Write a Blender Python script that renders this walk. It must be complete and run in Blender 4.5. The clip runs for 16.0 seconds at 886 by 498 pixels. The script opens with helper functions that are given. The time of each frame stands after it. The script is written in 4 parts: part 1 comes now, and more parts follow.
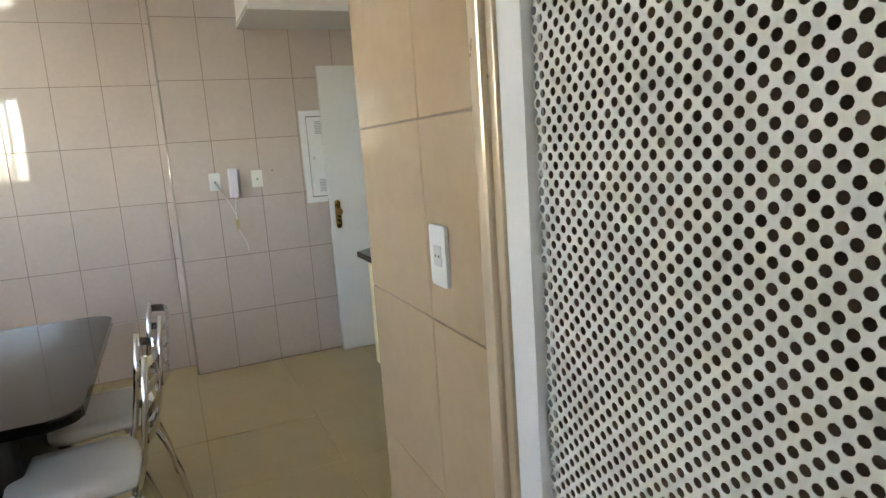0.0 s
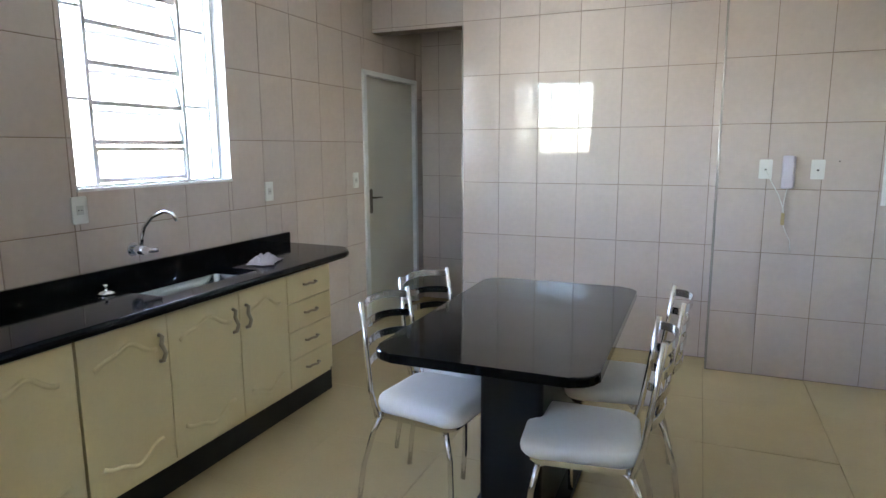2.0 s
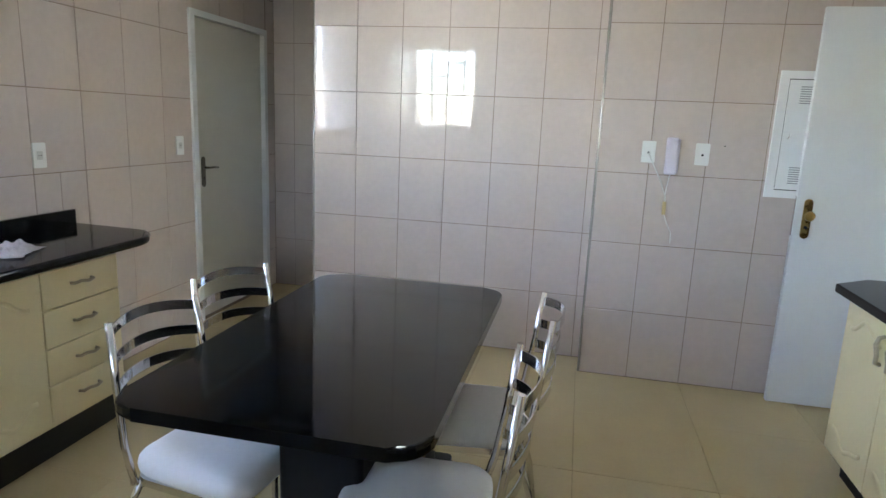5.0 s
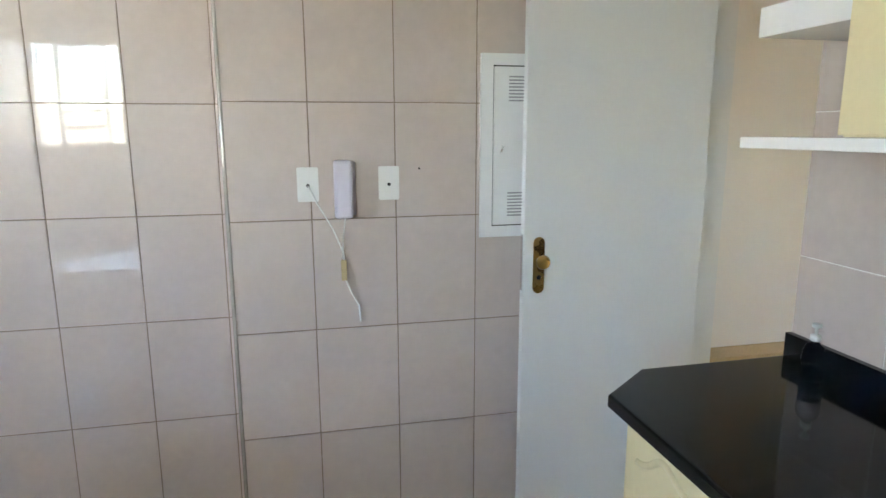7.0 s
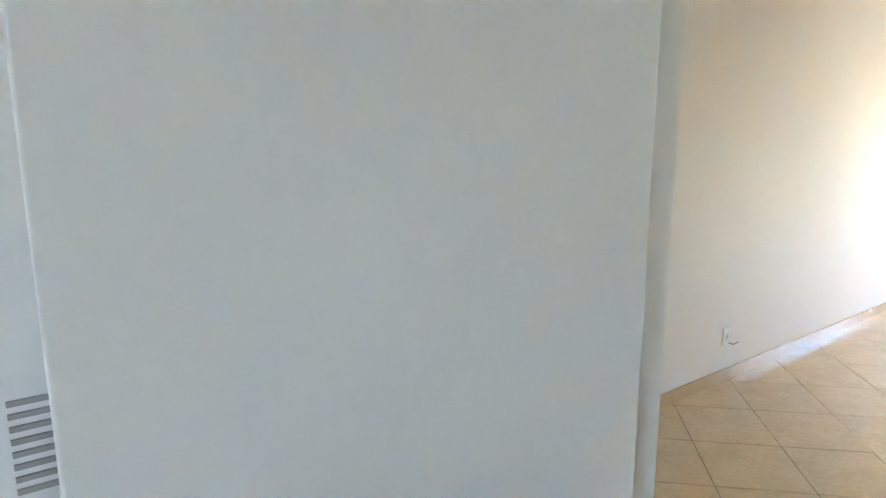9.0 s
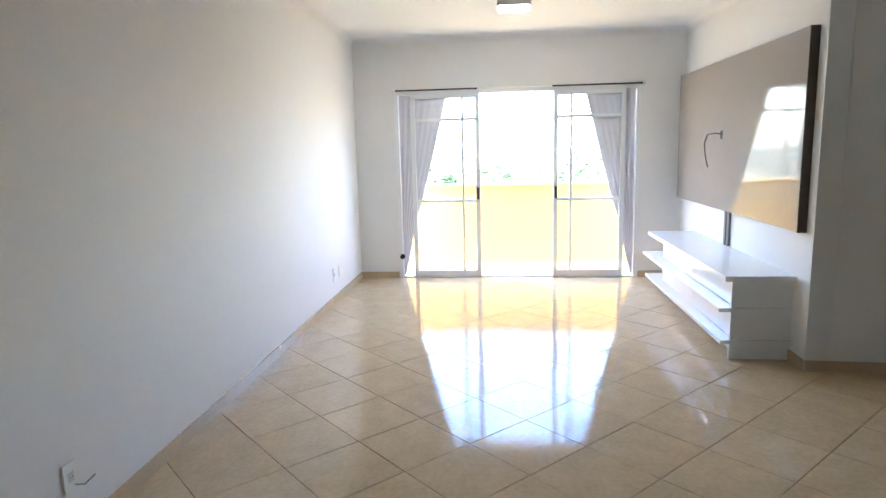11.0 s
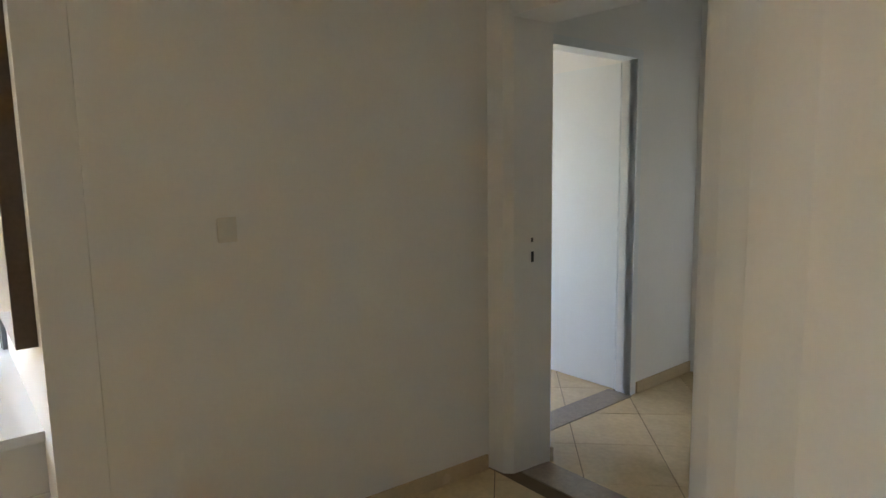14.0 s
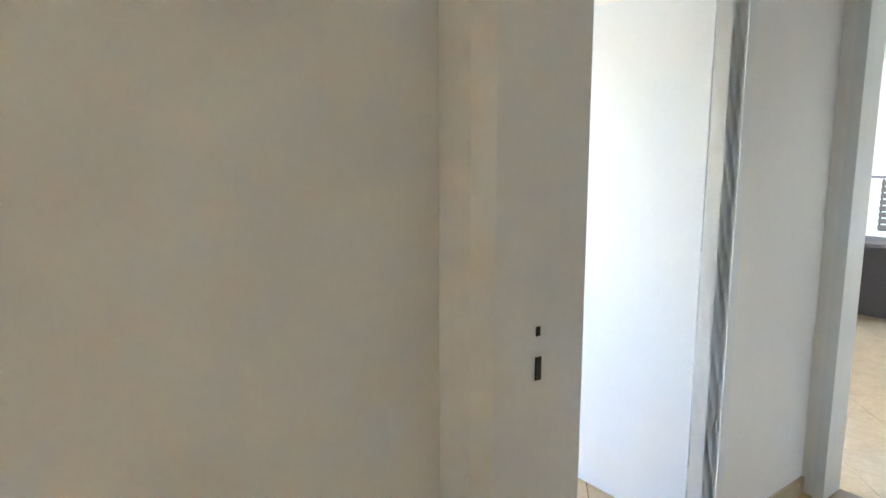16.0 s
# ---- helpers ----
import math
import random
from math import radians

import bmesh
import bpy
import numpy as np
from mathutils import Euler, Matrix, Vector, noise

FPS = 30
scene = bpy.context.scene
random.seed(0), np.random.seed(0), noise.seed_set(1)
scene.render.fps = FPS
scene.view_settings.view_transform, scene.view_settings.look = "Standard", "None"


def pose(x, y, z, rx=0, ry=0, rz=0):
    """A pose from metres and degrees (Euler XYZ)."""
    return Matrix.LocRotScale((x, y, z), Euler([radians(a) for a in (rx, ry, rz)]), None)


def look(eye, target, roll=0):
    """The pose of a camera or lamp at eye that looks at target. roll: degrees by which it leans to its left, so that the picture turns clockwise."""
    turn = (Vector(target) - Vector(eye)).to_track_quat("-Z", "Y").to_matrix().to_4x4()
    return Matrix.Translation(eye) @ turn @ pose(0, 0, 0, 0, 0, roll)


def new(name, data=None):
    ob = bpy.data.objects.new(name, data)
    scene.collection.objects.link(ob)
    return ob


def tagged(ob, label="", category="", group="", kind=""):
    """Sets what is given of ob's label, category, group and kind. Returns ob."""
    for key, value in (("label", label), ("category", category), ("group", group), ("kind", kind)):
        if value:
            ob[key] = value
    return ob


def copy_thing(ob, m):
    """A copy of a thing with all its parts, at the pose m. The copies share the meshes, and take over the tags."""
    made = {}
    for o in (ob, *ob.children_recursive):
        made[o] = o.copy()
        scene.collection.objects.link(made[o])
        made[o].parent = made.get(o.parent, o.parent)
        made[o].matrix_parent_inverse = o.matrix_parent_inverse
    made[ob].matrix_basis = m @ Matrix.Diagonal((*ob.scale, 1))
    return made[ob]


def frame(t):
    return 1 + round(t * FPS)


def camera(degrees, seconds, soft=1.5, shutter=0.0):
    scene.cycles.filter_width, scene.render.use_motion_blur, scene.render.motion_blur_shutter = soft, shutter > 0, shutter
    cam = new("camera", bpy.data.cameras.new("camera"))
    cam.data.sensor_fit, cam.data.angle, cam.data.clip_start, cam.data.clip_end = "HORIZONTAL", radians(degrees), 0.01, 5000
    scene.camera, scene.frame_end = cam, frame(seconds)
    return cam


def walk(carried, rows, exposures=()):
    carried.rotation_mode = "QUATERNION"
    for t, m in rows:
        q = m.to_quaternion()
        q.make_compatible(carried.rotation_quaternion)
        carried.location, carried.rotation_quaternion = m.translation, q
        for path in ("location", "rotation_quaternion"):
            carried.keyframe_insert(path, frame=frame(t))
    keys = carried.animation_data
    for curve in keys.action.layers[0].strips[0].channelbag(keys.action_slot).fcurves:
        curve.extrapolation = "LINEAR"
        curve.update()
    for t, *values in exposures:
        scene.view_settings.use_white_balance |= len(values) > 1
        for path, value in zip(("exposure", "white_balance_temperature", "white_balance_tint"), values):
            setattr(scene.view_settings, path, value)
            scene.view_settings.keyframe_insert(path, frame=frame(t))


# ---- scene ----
cam = camera(71.3, 16.0)
PATH = [
    (0, (1.80, 0.98, 1.49), (2.59, 2.78, 1.16), -4.0),
    (0.5, (1.81, 1.113, 1.485), (2.169, 3.057, 1.184), -2.8),
    (1, (1.785, 1.205, 1.471), (1.805, 3.183, 1.177), -1.9),
    (1.5, (1.76, 1.197, 1.484), (1.38, 3.137, 1.175), -1.0),
    (2, (1.736, 1.172, 1.487), (0.983, 2.996, 1.165), -0.3),
    (2.5, (1.719, 1.154, 1.48), (0.713, 2.847, 1.128), 0.0),
    (3, (1.713, 1.15, 1.489), (0.614, 2.774, 1.096), 0.5),
    (3.5, (1.711, 1.182, 1.486), (0.609, 2.798, 1.069), 0.9),
    (4, (1.676, 1.336, 1.448), (0.689, 3.026, 1.037), 1.3),
    (4.5, (1.676, 1.605, 1.439), (0.982, 3.436, 1.032), 2.7),
    (5, (1.747, 1.881, 1.466), (1.34, 3.796, 1.061), 2.5),
    (5.2, (1.78, 2.005, 1.49), (1.471, 3.939, 1.083), 2.1),
    (7.3, (2.183, 3.585, 1.53), (2.665, 5.492, 1.169), -0.2),
    (7.6, (2.272, 3.824, 1.523), (2.779, 5.728, 1.179), -0.2),
    (8.2, (2.532, 4.281, 1.55), (3.113, 6.156, 1.17), -0.3),
    (8.9, (2.800, 4.840, 1.535), (3.871, 6.489, 1.171), -0.2),
    (9.4, (3.130, 5.100, 1.520), (4.639, 6.366, 1.173), 0.0),
    (9.9, (3.500, 5.180, 1.510), (5.287, 6.013, 1.176), 0.0),
    (10.3, (3.806, 5.223, 1.503), (5.696, 5.793, 1.184), 0.1),
    (10.5, (3.965, 5.248, 1.545), (5.882, 5.71, 1.214), -0.6),
    (11, (4.371, 5.13, 1.544), (6.334, 5.327, 1.219), -1.4),
    (11.5, (4.783, 4.97, 1.513), (6.724, 4.603, 1.197), -0.5),
    (12, (5.074, 4.678, 1.529), (6.859, 3.833, 1.218), -1.0),
    (12.5, (5.318, 4.334, 1.535), (7.043, 3.368, 1.232), -1.5),
    (13, (5.685, 4.068, 1.509), (7.3, 2.926, 1.21), -0.5),
    (13.5, (6.005, 3.738, 1.517), (7.569, 2.527, 1.223), -0.7),
    (14, (6.316, 3.347, 1.481), (7.849, 2.089, 1.218), -0.9),
    (14.5, (6.591, 3.015, 1.469), (8.098, 1.727, 1.206), -0.7),
    (15, (6.847, 2.645, 1.472), (8.334, 1.336, 1.203), -0.8),
    (15.5, (7.126, 2.339, 1.472), (8.603, 1.014, 1.223), -0.2),
    (16, (7.396, 2.090, 1.500), (8.987, 0.917, 1.196), -0.1),
]
# seconds, stops, kelvin, tint
LIGHT = [(0.0, 5.55, 7500, 13), (1.0, 6.0, 6500, 12), (2.0, 5.8, 6400, 12), (2.5, 5.6, 6400, 12), (4.0, 5.65, 6400, 12), (4.8, 5.8, 6400, 12), (5.2, 5.8, 6400, 12), (7.3, 5.9, 6800, 12), (8.2, 6.0, 6800, 12), (10.3, 5.05, 5650, 13), (11.0, 4.85, 5700, 14), (12.0, 4.6, 6300, 14), (12.5, 4.5, 6700, 14), (13.0, 4.5, 7000, 13), (13.5, 4.8, 7300, 12), (14.0, 5.1, 7100, 14), (14.5, 5.85, 6500, 21), (15.0, 6.2, 6400, 21), (15.5, 6.25, 6600, 17), (16.0, 6.2, 6700, 14)]
walk(cam, [(t, look(eye, target, roll)) for t, eye, target, roll in PATH], LIGHT)


# ---- world, sun, large lights ----
SUN_EL, SUN_AZ = radians(60), radians(-3)
world = bpy.data.worlds.new("world")
scene.world = world
world.use_nodes = True
wn = world.node_tree
sky = wn.nodes.new("ShaderNodeTexSky")
sky.sky_type, sky.sun_disc = "NISHITA", False
sky.sun_elevation, sky.sun_rotation = SUN_EL, SUN_AZ
wn.links.new(sky.outputs[0], wn.nodes["Background"].inputs[0])
wn.nodes["Background"].inputs[1].default_value = 0.12
sun = new("sun", bpy.data.lights.new("sun", "SUN"))
sun.data.energy, sun.data.angle, sun.data.color = 2.0, radians(0.5), (1, 0.95, 0.87)
sun.matrix_world = look((0, 0, 0), (-math.sin(SUN_AZ) * math.cos(SUN_EL), -math.cos(SUN_AZ) * math.cos(SUN_EL), -math.sin(SUN_EL)))


def window_light(x, y, z, w, h, power, rz, color=(0.93, 0.97, 1)):
    lamp = new("window_daylight", bpy.data.lights.new("window_daylight", "AREA"))
    lamp.data.shape, lamp.data.size, lamp.data.size_y = "RECTANGLE", w, h
    lamp.data.energy, lamp.data.color = power, color
    lamp.matrix_world = pose(x, y, z, 90, 0, rz)


window_light(-1.16, 3.56, 1.87, 1.3, 1.4, 0.4, -90)
window_light(-0.28, 0.30, 1.94, 1.2, 1.4, 0.2, 0)
# Bedroom and study lamps, added outside unseen windows to brighten leaf, jamb and hall.
COOL = (0.74, 0.88, 1)
window_light(12.2, 1.5, 1.55, 1.3, 1.2, 0.45, 90, COOL)
window_light(12.2, -2.3, 1.55, 1.8, 1.4, 0.55, 90, COOL)

# ---- materials ----
def srgb(r, g, b):
    return tuple(((c / 255 + 0.055) / 1.055) ** 2.4 if c > 10 else c / 255 / 12.92 for c in (r, g, b)) + (1,)


def material(name, color, rough=0.5, metal=0.0, vary=0.08, scale=6.0, fine=60.0, bump=0.0, bump_scale=200.0, rough_vary=0.08, per_object=0.0, spec=0.5, coat=0.0):
    m = bpy.data.materials.new(name)
    m.use_nodes = True
    t = m.node_tree
    b = t.nodes["Principled BSDF"]
    b.inputs["Metallic"].default_value = metal
    b.inputs["Specular IOR Level"].default_value = spec
    b.inputs["Coat Weight"].default_value = coat
    b.inputs["Coat Roughness"].default_value = 0.3
    geo = t.nodes.new("ShaderNodeNewGeometry")
    big, small = t.nodes.new("ShaderNodeTexNoise"), t.nodes.new("ShaderNodeTexNoise")
    for n, s in ((big, scale), (small, fine)):
        n.inputs["Scale"].default_value = s
        n.inputs["Detail"].default_value = 5
        t.links.new(geo.outputs["Position"], n.inputs["Vector"])
    add = t.nodes.new("ShaderNodeMath")
    add.operation = "ADD"
    t.links.new(big.outputs[0], add.inputs[0])
    t.links.new(small.outputs[0], add.inputs[1])
    last = add.outputs[0]
    if per_object:
        info = t.nodes.new("ShaderNodeObjectInfo")
        mul = t.nodes.new("ShaderNodeMath")
        mul.operation, mul.inputs[1].default_value = "MULTIPLY_ADD", per_object
        t.links.new(info.outputs["Random"], mul.inputs[0])
        t.links.new(last, mul.inputs[2])
        last = mul.outputs[0]
    rng = t.nodes.new("ShaderNodeMapRange")
    rng.inputs["From Min"].default_value, rng.inputs["From Max"].default_value = 0.6, 1.4 + per_object
    rng.inputs["To Min"].default_value, rng.inputs["To Max"].default_value = 1 - vary, 1 + vary
    t.links.new(last, rng.inputs["Value"])
    mix = t.nodes.new("ShaderNodeVectorMath")
    mix.operation = "SCALE"
    mix.inputs[0].default_value = color[:3]
    t.links.new(rng.outputs[0], mix.inputs["Scale"])
    t.links.new(mix.outputs[0], b.inputs["Base Color"])
    rr = t.nodes.new("ShaderNodeMapRange")
    rr.inputs["To Min"].default_value, rr.inputs["To Max"].default_value = max(0.02, rough * (1 - rough_vary * 3)), min(1, rough * (1 + rough_vary * 3))
    t.links.new(big.outputs[0], rr.inputs["Value"])
    t.links.new(rr.outputs[0], b.inputs["Roughness"])
    if bump:
        bn, bp = t.nodes.new("ShaderNodeTexNoise"), t.nodes.new("ShaderNodeBump")
        bn.inputs["Scale"].default_value, bn.inputs["Detail"].default_value = bump_scale, 3
        bp.inputs["Strength"].default_value, bp.inputs["Distance"].default_value = bump, 0.002
        t.links.new(geo.outputs["Position"], bn.inputs["Vector"])
        t.links.new(bn.outputs[0], bp.inputs["Height"])
        t.links.new(bp.outputs[0], b.inputs["Normal"])
    return m


def glass(name, tint=(1, 1, 1, 1), rough=0.0):
    m = bpy.data.materials.new(name)
    m.use_nodes = True
    t = m.node_tree
    b = t.nodes["Principled BSDF"]
    b.inputs["Base Color"].default_value = tint
    b.inputs["Transmission Weight"].default_value = 1
    b.inputs["Roughness"].default_value = rough
    b.inputs["IOR"].default_value = 1.05
    return m


M_TILE = material("beige_ceramic_tile", srgb(204, 190, 182), 0.025, vary=0.07, scale=5, fine=28, per_object=0.25, bump=0.012, bump_scale=14, coat=0.6)
M_GROUT = material("grey_brown_grout", srgb(138, 120, 104), 0.85)
# Tan and darker than M_TILE: warm, weaker light put into the colour.
M_TILE_TAN = material("warm_lit_pier_tile", srgb(186, 162, 132), 0.025, vary=0.07, scale=5, fine=28, per_object=0.2, bump=0.02, bump_scale=14)
M_BEAD = material("glossy_pale_bead", srgb(222, 216, 208), 0.1, metal=0.5, vary=0.02)
M_WALL = material("matt_white_wall_paint", srgb(234, 231, 227), 0.8, vary=0.02, bump=0.15, bump_scale=150)
# Duller than M_DOOR: the alcove's dimmer light is put into the colour.
M_LEAF = material("shaded_off_white_door_paint", srgb(206, 204, 194), 0.4, vary=0.03, bump=0.05, bump_scale=40)
M_DULL = material("dull_dark_metal", (0.16, 0.145, 0.125, 1), 0.3, metal=0.9, vary=0.1)
M_CEIL = material("white_ceiling_paint", srgb(236, 236, 232), 0.9, vary=0.02)
M_KFLOOR = material("pale_polished_porcelain", srgb(190, 172, 134), 0.15, vary=0.04, per_object=0.1)
M_LFLOOR = material("mottled_beige_floor_tile", srgb(208, 183, 146), 0.07, vary=0.16, scale=7, fine=35, per_object=0.2, bump=0.42, bump_scale=20)
M_FGROUT = material("floor_grout", srgb(104, 84, 62), 0.8)
M_WINPAINT = material("grey_white_window_paint", srgb(222, 222, 222), 0.45, vary=0.04)
M_BASE = material("beige_tile_skirting", srgb(200, 178, 146), 0.25, vary=0.08)
M_GRANITE = material("black_granite", srgb(8, 11, 15), 0.07, vary=0.35, scale=60, fine=260, spec=0.24)
M_CREAM = material("cream_lacquered_wood", srgb(228, 214, 172), 0.35, vary=0.03)
M_PLINTH = material("black_plinth", srgb(18, 17, 18), 0.5)
M_CHROME = material("chrome", (0.75, 0.75, 0.76, 1), 0.12, metal=1.0, vary=0.04)
M_SEAT = material("white_vinyl", srgb(222, 220, 218), 0.5, vary=0.04, bump=0.2, bump_scale=300)
M_DOOR = material("white_door_paint", srgb(226, 228, 228), 0.34, vary=0.02, bump=0.03, bump_scale=60, rough_vary=0.02)
M_WHITE = material("white_plastic", srgb(232, 232, 228), 0.35, vary=0.02)
M_BRASS = material("aged_brass", (0.42, 0.28, 0.1, 1), 0.28, metal=1.0, vary=0.1)
M_ALU = material("white_painted_metal", srgb(236, 236, 236), 0.4, vary=0.02)
M_DARK = material("dark_gap", srgb(30, 28, 26), 0.6)
M_TVPANEL = material("glossy_greige_lacquer", srgb(156, 146, 136), 0.07, vary=0.03)
M_TVEDGE = material("dark_brown_wood_edge", srgb(92, 76, 66), 0.45, vary=0.25, scale=12)
M_LACQ = material("glossy_white_lacquer", srgb(236, 236, 236), 0.1, vary=0.01)
M_CURTAIN = material("white_voile", srgb(224, 220, 226), 0.9, vary=0.03)
M_YELLOW = material("yellow_render", srgb(228, 190, 104), 0.9, vary=0.05, bump=0.3, bump_scale=120)
M_SILL = material("grey_marble_threshold", srgb(150, 136, 122), 0.25, vary=0.15, scale=20)
M_GREEN = material("foliage", (0.05, 0.1, 0.03, 1), 0.9, vary=0.4, scale=1.5, fine=8)
M_GROUND = material("distant_ground", (0.16, 0.15, 0.1, 1), 0.95, vary=0.4, scale=0.03, fine=0.3)
M_ROOF = material("clay_roof", (0.32, 0.14, 0.08, 1), 0.9, vary=0.2, scale=0.5, per_object=0.5)
M_HOUSE = material("pale_house_wall", (0.6, 0.57, 0.5, 1), 0.9, vary=0.1, per_object=0.5)
M_DESK = material("dark_grey_wood", srgb(66, 60, 60), 0.45, vary=0.15, scale=10)
M_LATTICE = material("grey_white_perforated_metal", srgb(214, 214, 208), 0.45, vary=0.03)
M_WICKER = material("wicker", srgb(176, 132, 92), 0.7, vary=0.25, fine=90)
M_CLOTH = material("crumpled_cloth", srgb(214, 206, 208), 0.9, vary=0.15, fine=120)
M_GLASS = glass("clear_glass")

M_STEEL = material("brushed_steel", (0.28, 0.32, 0.36, 1), 0.25, metal=1.0, vary=0.05)
M_BLACK = material("black_lacquer", srgb(10, 11, 14), 0.4, vary=0.1, spec=0.3)
M_BRONZE = material("dull_bronze", (0.42, 0.35, 0.25, 1), 0.35, metal=0.8, vary=0.1)
M_INSERT = material("pale_grey_plastic", srgb(206, 206, 200), 0.4, vary=0.02)
M_STAIN = material("yellowed_paint", srgb(222, 214, 202), 0.8, vary=0.05, scale=20)
M_LILAC = material("pale_lilac_plastic", srgb(218, 212, 224), 0.35, vary=0.02)
M_BONE = material("yellowed_plastic", srgb(196, 176, 130), 0.5, vary=0.05)
M_LOUVRE = material("shaded_louvre_metal", srgb(160, 160, 162), 0.5, vary=0.03)
M_CASING = material("beige_aluminium", srgb(214, 194, 168), 0.3, metal=0.3, vary=0.04)
M_DUCT = material("grey_aluminium", srgb(120, 122, 126), 0.35, metal=0.6, vary=0.05)
M_DESK2 = material("grey_brown_wood", srgb(96, 90, 88), 0.5, vary=0.12, scale=10)
M_LIQUID = glass("pale_blue_liquid", (0.55, 0.75, 0.85, 1))
M_TRUNK = material("bark", (0.09, 0.06, 0.04, 1), 0.9, vary=0.2)


# ---- mesh helpers ----
def add_box(bm, x0, y0, z0, x1, y1, z1, bevel=0.0):
    vs = [bm.verts.new(p) for p in ((x0, y0, z0), (x1, y0, z0), (x1, y1, z0), (x0, y1, z0), (x0, y0, z1), (x1, y0, z1), (x1, y1, z1), (x0, y1, z1))]
    fs = [bm.faces.new([vs[i] for i in f]) for f in ((3, 2, 1, 0), (4, 5, 6, 7), (0, 1, 5, 4), (1, 2, 6, 5), (2, 3, 7, 6), (3, 0, 4, 7))]
    if bevel:
        es = list({e for f in fs for e in f.edges})
        bmesh.ops.bevel(bm, geom=es, offset=bevel, segments=2, profile=0.6, affect="EDGES")
    return bm


def box(x0, y0, z0, x1, y1, z1, bevel=0.0):
    return add_box(bmesh.new(), min(x0, x1), min(y0, y1), min(z0, z1), max(x0, x1), max(y0, y1), max(z0, z1), bevel)


def add_tube(bm, pts, r, n=8, cap=True):
    pts = [Vector(p) for p in pts]
    rings, side = [], None
    for i, p in enumerate(pts):
        d = (pts[min(i + 1, len(pts) - 1)] - pts[max(i - 1, 0)]).normalized()
        if side is None:
            side = d.orthogonal().normalized()
        side = (side - d * side.dot(d)).normalized()
        up = d.cross(side)
        rings.append([bm.verts.new(p + (side * math.cos(a) + up * math.sin(a)) * r) for a in [2 * math.pi * k / n for k in range(n)]])
    for a, b in zip(rings, rings[1:]):
        for k in range(n):
            f = bm.faces.new((a[k], a[(k + 1) % n], b[(k + 1) % n], b[k]))
            f.smooth = True
    if cap:
        bm.faces.new(rings[0][::-1])
        bm.faces.new(rings[-1])
    return bm


def tube(pts, r, n=8):
    return add_tube(bmesh.new(), pts, r, n)


def add_prism(bm, outline, z0, z1, bevel=0.0, segs=3):
    lo = [bm.verts.new((x, y, z0)) for x, y in outline]
    hi = [bm.verts.new((x, y, z1)) for x, y in outline]
    n = len(outline)
    a, b = bm.faces.new(lo[::-1]), bm.faces.new(hi)
    for i in range(n):
        bm.faces.new((lo[i], lo[(i + 1) % n], hi[(i + 1) % n], hi[i]))
    if bevel:
        es = list(a.edges) + list(b.edges)
        bmesh.ops.bevel(bm, geom=es, offset=bevel, segments=segs, profile=0.6, affect="EDGES")
    return bm


def prism(outline, z0, z1, bevel=0.0, segs=3):
    return add_prism(bmesh.new(), outline, z0, z1, bevel, segs)


def add_lathe(bm, profile, n=16, cx=0, cy=0):
    rings = [[bm.verts.new((cx + r * math.cos(2 * math.pi * k / n), cy + r * math.sin(2 * math.pi * k / n), z)) for k in range(n)] for r, z in profile]
    for a, b in zip(rings, rings[1:]):
        for k in range(n):
            f = bm.faces.new((a[k], a[(k + 1) % n], b[(k + 1) % n], b[k]))
            f.smooth = True
    bm.faces.new(rings[0][::-1])
    bm.faces.new(rings[-1])
    return bm


def rounded(x0, y0, x1, y1, r, n=6):
    out = []
    for cx, cy, a0 in ((x1 - r, y1 - r, 0), (x0 + r, y1 - r, 90), (x0 + r, y0 + r, 180), (x1 - r, y0 + r, 270)):
        out += [(cx + r * math.cos(radians(a0 + 90 * k / n)), cy + r * math.sin(radians(a0 + 90 * k / n))) for k in range(n + 1)]
    return out


def mesh_of(name, bm, mat):
    bmesh.ops.recalc_face_normals(bm, faces=bm.faces[:])
    me = bpy.data.meshes.new(name)
    bm.to_mesh(me)
    bm.free()
    me.materials.append(mat)
    return me


def part(name, bm, mat, parent=None, label="", at=None):
    ob = new(name, mesh_of(name, bm, mat))
    if parent is not None:
        ob.parent = parent
    if at is not None:
        ob.matrix_basis = at
    return tagged(ob, label)


def thing(name, label, category, group="", at=None):
    ob = new(name)
    ob.empty_display_size = 0.1
    if at is not None:
        ob.matrix_basis = at
    return tagged(ob, label, category, group)


def solid(name, bm, mat, label, category, group=""):
    return tagged(part(name, bm, mat), label, category, group)


def setting(name, bm, mat, label, category="wall"):
    return tagged(part(name, bm, mat), label, category, kind="structure")


# ---- plan ----
KW, KFL, KFR, KCOL = -0.783, 5.79, 5.555, 1.845     # kitchen west wall, far wall behind and in front of the step, step
KE, KE2 = 3.50, 3.64                                # kitchen east wall, its two faces
KS = 0.50                                           # kitchen south wall
CZ = 2.78
LN, LE, LTV, LDK = 6.855, 11.60, 3.13, 8.55         # living room: north wall, balcony wall, panel wall, short wall
G = 0.003                                           # tiles stand this far proud of their bed
TW, TH = 0.30, 0.406                                # wall tile


def wall_boxes(name, boxes, mat, label, category="wall"):
    bm = bmesh.new()
    for b in boxes:
        add_box(bm, *b)
    return setting(name, bm, mat, label, category)


